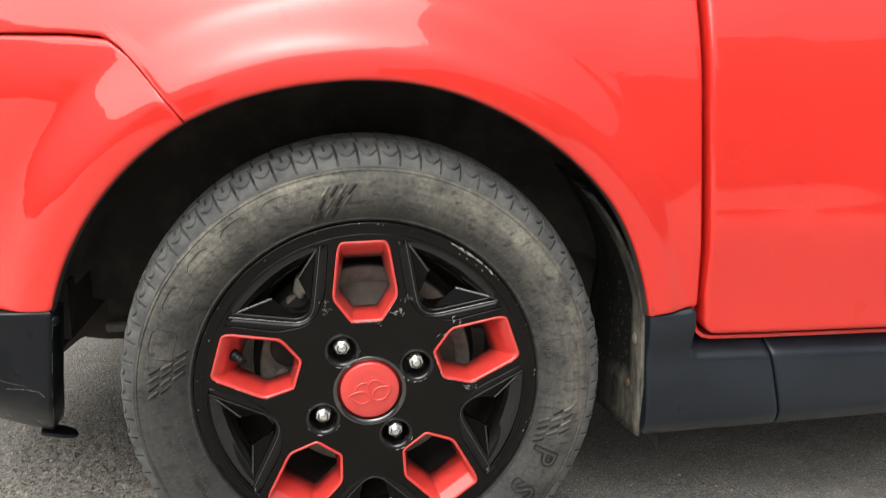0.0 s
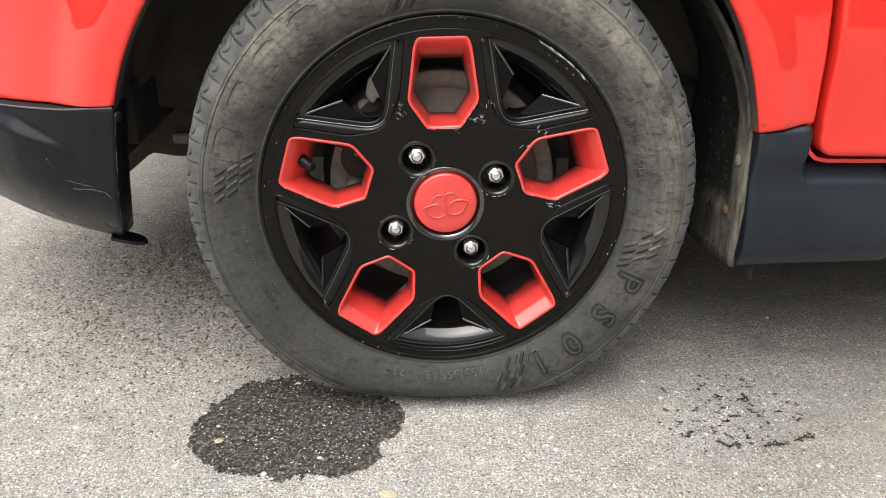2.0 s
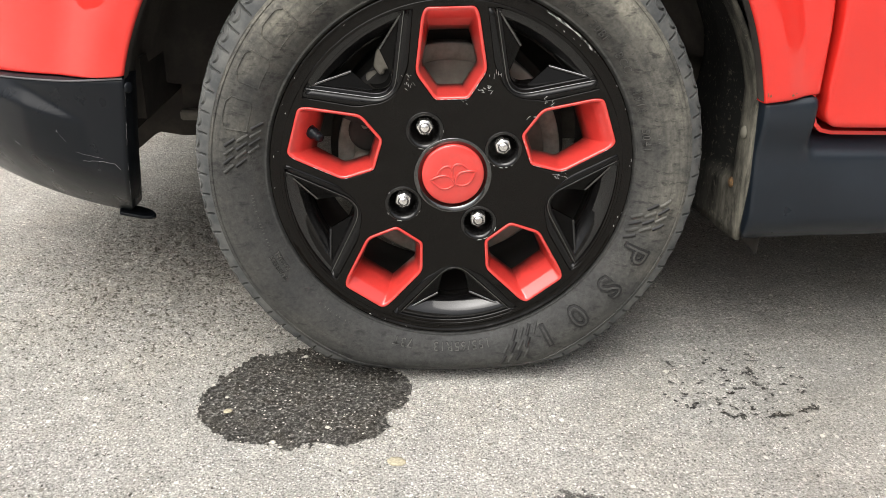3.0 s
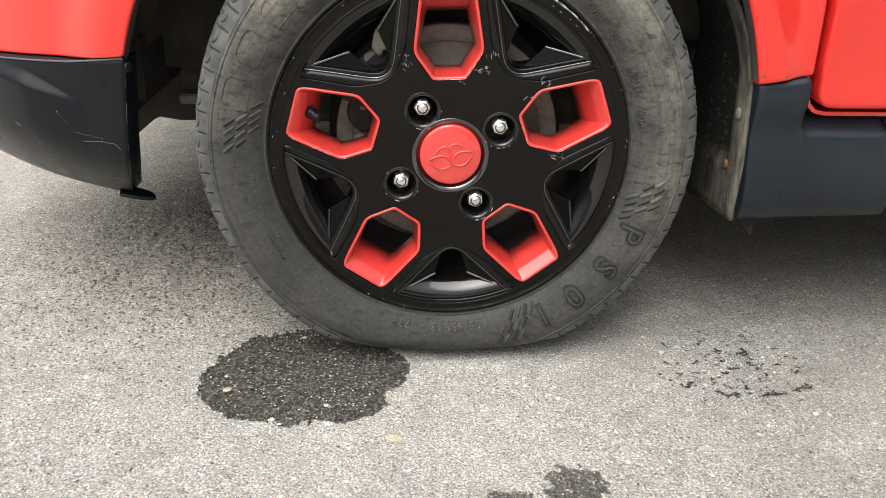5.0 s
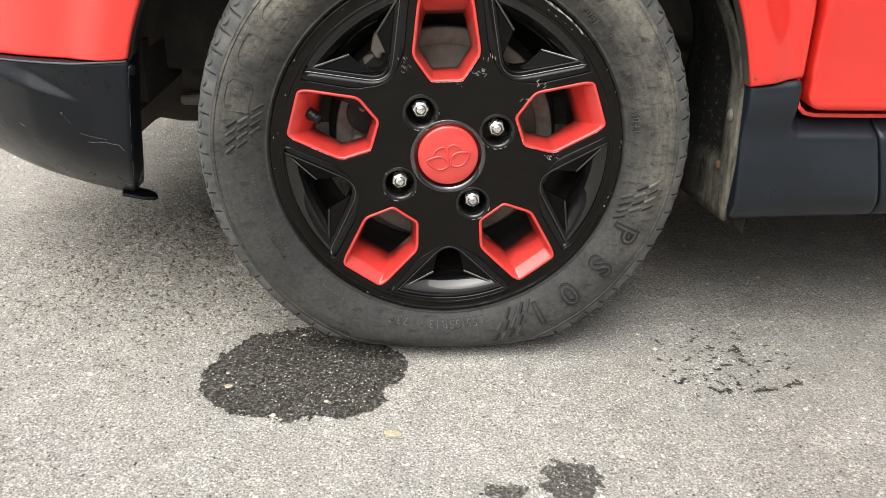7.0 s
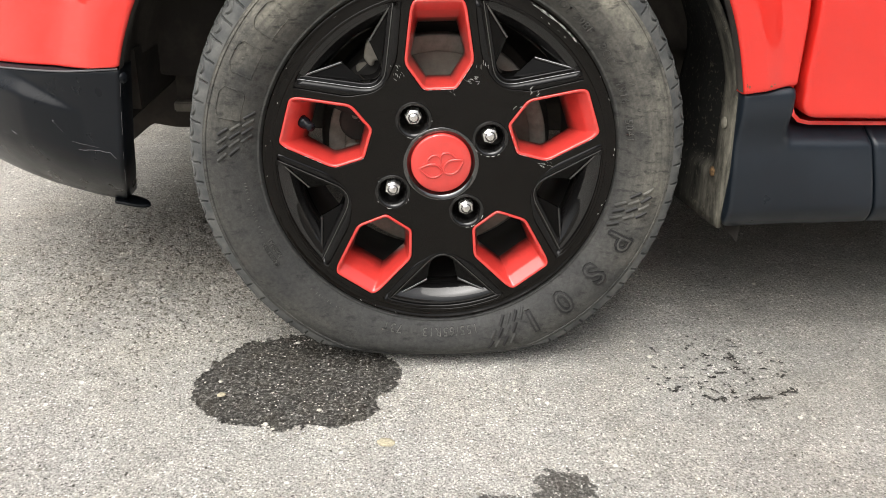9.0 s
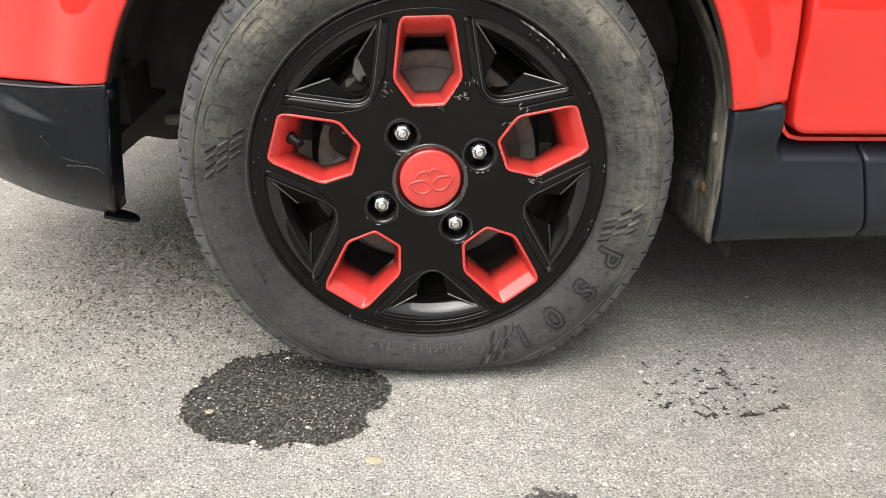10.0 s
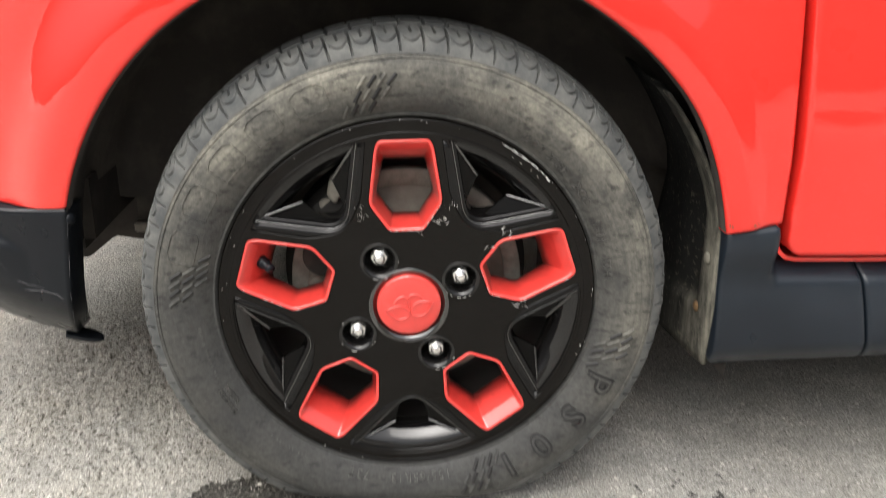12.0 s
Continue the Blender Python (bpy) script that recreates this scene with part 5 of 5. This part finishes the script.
# Small pale block between the liner and the tyre.
part("pale_block", box_mesh("pale_block", -0.332, -0.26, 0.252, 0.268, 0.227, 0.240, CAST, 0.002), car, "small pale block between liner and tyre")
part("front_liner", box_mesh("front_liner", -0.40, -0.340, 0.13, 0.36, 0.247, 0.34, LINER, 0.012), car, "dark liner in front of the wheel")


def crossmember():
    """The dark underbody beam whose lower edge steps up in front of the wheel."""
    edge = [(-0.62, 0.137), (-0.447, 0.137), (-0.440, 0.141), (-0.410, 0.166), (-0.402, 0.170), (-0.372, 0.165), (0.30, 0.165), (0.30, 0.36), (-0.62, 0.36)]
    n = len(edge)
    v = [(x, 0.40, z) for x, z in edge] + [(x, 0.47, z) for x, z in edge]
    return v, [tuple(range(n)), tuple(range(2 * n - 1, n - 1, -1))] + [(i, (i + 1) % n, n + (i + 1) % n, n + i) for i in range(n)]


part("crossmember", mesh_of("crossmember", *crossmember(), LINER, False), car, "dark underbody crossmember")


# ---- the rest of the car's body, closing the view and shading the ground ----
def shell(name, stations, mat, label):
    """A hull through stations of (x, near y, low z, high z, near y below), alike on both sides."""
    verts, n = [], 12
    for x, y, lo, hi, under in stations:
        far, far_under = 1.44 - y, 1.44 - under
        c = min(0.06, (hi - lo) * 0.3)
        step = max(lo + 0.04, min(0.72, hi - c - 0.02))
        ring_pts = [(under + 0.02, lo), (under, lo + 0.03), (under, step), (y, step + 0.01), (y, hi - c), (y + c, hi),
                    (far - c, hi), (far, hi - c), (far, step + 0.01), (far_under, step), (far_under, lo + 0.03), (far_under - 0.02, lo)]
        verts += [(x, a, b) for a, b in ring_pts]
    faces = grid_faces(len(stations), n, True)
    faces += [tuple(range(n)), tuple(range(len(verts) - n, len(verts)))]
    return part(name, mesh_of(name, verts, faces, mat, False), car, label)


def well(x):
    low = 0.31 if x < -0.34 else 0.20
    for cx in (HUB_X, 2.34):
        if abs(x - cx) < 0.35:
            low = max(low, HUB_Z + math.sqrt(0.35 ** 2 - (x - cx) ** 2))
    return low


def height(x):
    return 0.62 + 0.14 * smooth_step(-0.68, -0.4, x) + 0.14 * smooth_step(-0.5, 0.35, x)


stations = []
for x in [-0.68, -0.6, -0.5, -0.42, -0.37] + [-0.345 + 0.0345 * k for k in range(21)] + [0.36, 0.5, 0.9, 1.4, 1.95] + [1.995 + 0.0345 * k for k in range(21)] + [2.72, 2.78]:
    stations.append((x, max(0.10 if x < 1.0 else 0.03, plan(max(x, -0.62)) + 0.10), well(x), height(x) - (0.15 if x > 2.75 else 0), 0.31 if x < 0.37 else (0.10 if x < 1.0 else 0.03)))
shell("body_shell", stations, RED, "plain red car body")
shell("greenhouse", [(0.25, 0.16, 0.88, 0.93, 0.16), (0.55, 0.17, 0.88, 1.18, 0.17), (0.95, 0.20, 0.88, 1.42, 0.20), (1.5, 0.20, 0.88, 1.47, 0.20), (2.2, 0.21, 0.88, 1.43, 0.21), (2.62, 0.20, 0.88, 0.98, 0.20)], GLASS, "dark glass cabin")
part("undertray", box_mesh("undertray", -0.60, 0.34, 0.47, 1.22, 0.172, 0.20, LINER, 0.006), car, "dark plastic undertray")
part("floor_pan", box_mesh("floor_pan", 0.33, 2.75, 0.05, 1.39, 0.165, 0.21, LINER, 0.01), car, "dark underbody pan")
part("inner_wing", box_mesh("inner_wing", -0.33, 0.36, 0.262, 0.30, 0.24, 0.75, LINER, 0.005), car, "dark inner wing")



# ---- unseen plain walls added to close the place, shape reflections and block low light ----
WALL_TONE = material("unseen_wall_tone", (0.40, 0.37, 0.33), 0.9)[0]


def unseen_wall(name, x0, x1, y0, y1, high):
    ob = new(name, box_mesh(name, x0, x1, y0, y1, -0.01, high, WALL_TONE, 0.02))
    return tagged(ob, "unseen plain wall added to shape reflections and low light", "wall", kind="structure")


unseen_wall("unseen_wall_south", 0.6, 4.6, -9.0, -8.7, 3.4)
unseen_wall("unseen_wall_south_east", 4.6, 16.0, -9.4, -9.1, 6.2)
# Unseen; placed behind the car to darken the ground under it.
unseen_wall("light_block_north", -6.0, 8.0, 2.6, 2.9, 3.0)
unseen_wall("unseen_wall_east", 16.0, 16.3, -9.4, 6.0, 4.5)
unseen_wall("unseen_wall_south_west", -14.0, -3.2, -11.4, -11.1, 2.4)


# ---- scuffs, scratches and rust ----
def sliver(p, along, length, width, out=Vector((0, -1, 0))):
    """A thin raised chip at p, lying along a direction."""
    d = Vector(along).normalized()
    q = d.cross(out).normalized() * width / 2
    p, e = Vector(p), d * length / 2
    v = [p - e, p - e * 0.3 + q, p + e * 0.6 + q * 0.7, p + e, p + e * 0.2 - q, p - e * 0.5 - q * 0.6]
    top = [tuple(k + out * 0.0002) for k in v]
    low = [tuple(k - out * 0.0006) for k in v]
    n = len(v)
    return top + low, [tuple(range(n))] + [(i, (i + 1) % n, n + (i + 1) % n, n + i) for i in range(n)]


def wheel_scuffs():
    rnd = random.Random(11)
    out = []
    for a0, a1, n in ((40, 63, 12), (66, 100, 4), (100, 150, 4), (150, 185, 5), (0, 38, 4), (-20, 0, 3), (-125, -100, 3)):
        for _ in range(n):
            a = radians(rnd.uniform(a0, a1))
            r = rnd.choice((0.1795, 0.1805, 0.1812, 0.1818, 0.1750)) + rnd.uniform(-0.0005, 0.0005)
            y = -0.0029 if r > 0.178 else -0.0011
            t = rnd.uniform(-0.25, 0.25)
            out.append(sliver((r * math.cos(a), y, r * math.sin(a)), (-math.sin(a + t), 0, math.cos(a + t)), rnd.uniform(0.0006, 0.0042) * rnd.random() + 0.0005, rnd.uniform(0.0002, 0.0006)))
    for _ in range(20):
        a, r = radians(rnd.choice((rnd.uniform(44, 50), rnd.uniform(50, 62)))), rnd.choice((0.1798, 0.1806, 0.1812))
        out.append(sliver((r * math.cos(a), -0.0029, r * math.sin(a)), (-math.sin(a), 0, math.cos(a)), rnd.uniform(0.003, 0.012), rnd.uniform(0.0005, 0.0011)))
    return join(*out)


def face_scuffs():
    rnd = random.Random(12)
    out = []
    spots = [(polar(0.087, -0.029, SPOKE), 10, 0.003), (polar(0.101, 0.043, SPOKE), 8, 0.0035), (polar(0.101, -0.043, SPOKE), 8, 0.0035),
             (polar(0.115, 0.0385, SPOKE - 72), 9, 0.0045), (polar(0.102, -0.037, SPOKE - 72), 12, 0.003), (polar(0.075, -0.012, SPOKE), 3, 0.002), (polar(0.094, 0.041, SPOKE), 9, 0.003), (polar(0.088, -0.036, SPOKE), 6, 0.003), (polar(0.096, 0.030, SPOKE - 72), 6, 0.003)]
    for (x, z), n, wide in spots:
        lie = rnd.uniform(0, 6.28)
        for _ in range(n):
            t = lie + rnd.gauss(0, 0.3)
            out.append(sliver((x + rnd.gauss(0, wide), -0.0004, z + rnd.gauss(0, wide * 0.7)), (math.cos(t), 0, math.sin(t)), rnd.uniform(0.0010, 0.0050), rnd.uniform(0.00010, 0.00032)))
    for cx, cz in NUTS:
        for t in [rnd.uniform(-2.6, -0.2) for _ in range(5)] + [rnd.uniform(0, 6.28)]:
            out.append(sliver((cx + 0.0186 * math.cos(t), -0.0009, cz - 0.002 + 0.0186 * math.sin(t)), (-math.sin(t), 0, math.cos(t)), rnd.uniform(0.0015, 0.0045), rnd.uniform(0.0002, 0.0006)))
    return join(*out)


tagged(part("scuff_marks", mesh_of("scuff_marks", *wheel_scuffs(), SCUFF, False), wheel, "pale chips and scuffs in the black paint"), kind="stuff")
tagged(on_face("scuff_marks", mesh_of("scuff_marks", *face_scuffs(), SCUFF, False), "pale chips and scuffs in the black paint"), kind="stuff")


def lip_highlights():
    """Pale slivers on the red windows' lower lips: worn edge and painted highlight."""
    rnd = random.Random(5)
    out = []
    for k in (0, 1, 4):
        o = to_wheel(inset(WINDOW, 0.0008), SPOKE + 72 * k)
        for (x0, z0), (x1, z1) in zip(o, o[1:] + o[:1]):
            mid = Vector((x0 + x1, z0 + z1)) / 2
            core = Vector(polar(0.118, 0.0, SPOKE + 72 * k))
            if mid.y < core.y - 0.012 and rnd.random() < 0.75:
                e = Vector((x1 - x0, z1 - z0))
                steps = max(1, int(e.length / 0.006))
                for q in range(steps):
                    p = Vector((x0, z0)) + e * (q + 0.5) / steps
                    if rnd.random() < 0.7:
                        out.append(sliver((p.x, -0.0011, p.y), (e.x, 0, e.y), min(0.006, e.length) * rnd.uniform(0.6, 1.1), rnd.uniform(0.0003, 0.0007)))
    return join(*out)


tagged(on_face("worn_lit_lip", mesh_of("worn_lit_lip", *lip_highlights(), SCUFF, False), "whitish worn edge of the red window with its highlight painted in"), kind="stuff")


def bumper_scratches():
    rnd = random.Random(2)
    out = []
    for line, thick in (([(-0.3810, 0.2390), (-0.3580, 0.2420), (-0.3430, 0.2410), (-0.3370, 0.2350)], 0.00028), ([(-0.3880, 0.2480), (-0.3730, 0.2460), (-0.3550, 0.2450)], 0.00016),
                        ([(-0.4070, 0.2690), (-0.4058, 0.2675)], 0.0008), ([(-0.4670, 0.2470), (-0.4640, 0.2455), (-0.4600, 0.2440)], 0.0004), ([(-0.4060, 0.2670), (-0.3960, 0.2560)], 0.00010)):
        pts = []
        for (x0, z0), (x1, z1) in zip(line, line[1:]):
            for k in range(8):
                x, z = x0 + (x1 - x0) * k / 8, z0 + (z1 - z0) * k / 8 + rnd.uniform(-0.0003, 0.0003)
                pts.append((x, bumper_skin(x, z) - 0.0001, z))
        out.append(tube(pts, thick, 5))
    worn_edge = []
    for k in range(60):
        z = 0.166 + 0.158 * k / 59
        x = bumper_back(z) - 0.0008 + rnd.uniform(-0.0003, 0.0003)
        worn_edge.append((x, bumper_skin(x, z) + 0.0022, z))
    out += [tube(worn_edge[a:b], thick, 5) for a, b, thick in ((0, 7, 0.00022), (12, 22, 0.00032), (26, 30, 0.00022), (36, 46, 0.00028), (51, 58, 0.0002))]
    return join(*out)


tagged(part("scratches", mesh_of("scratches", *bumper_scratches(), SCRATCH_GLINT, False), car, "pale scratches in black bumper plastic"), kind="stuff")


def rust_spots():
    rnd = random.Random(8)
    out = []
    for _ in range(16):
        x = rnd.choice((0.304, 0.327, 0.329, 0.331)) + rnd.uniform(-0.003, 0.003)
        z = 0.3285 + abs(rnd.gauss(0, 0.0022))
        out.append(sliver((x, side(x, z) - 0.0003 + (0.002 if z < 0.330 else 0), z), (rnd.uniform(-1, 1), 0, rnd.uniform(-1, 1)), rnd.uniform(0.001, 0.0035), rnd.uniform(0.0008, 0.002)))
    return join(*out)


tagged(part("rust_spots", mesh_of("rust_spots", *rust_spots(), RUST, False), car, "small rust spots on the wing's lower edge"), kind="stuff")
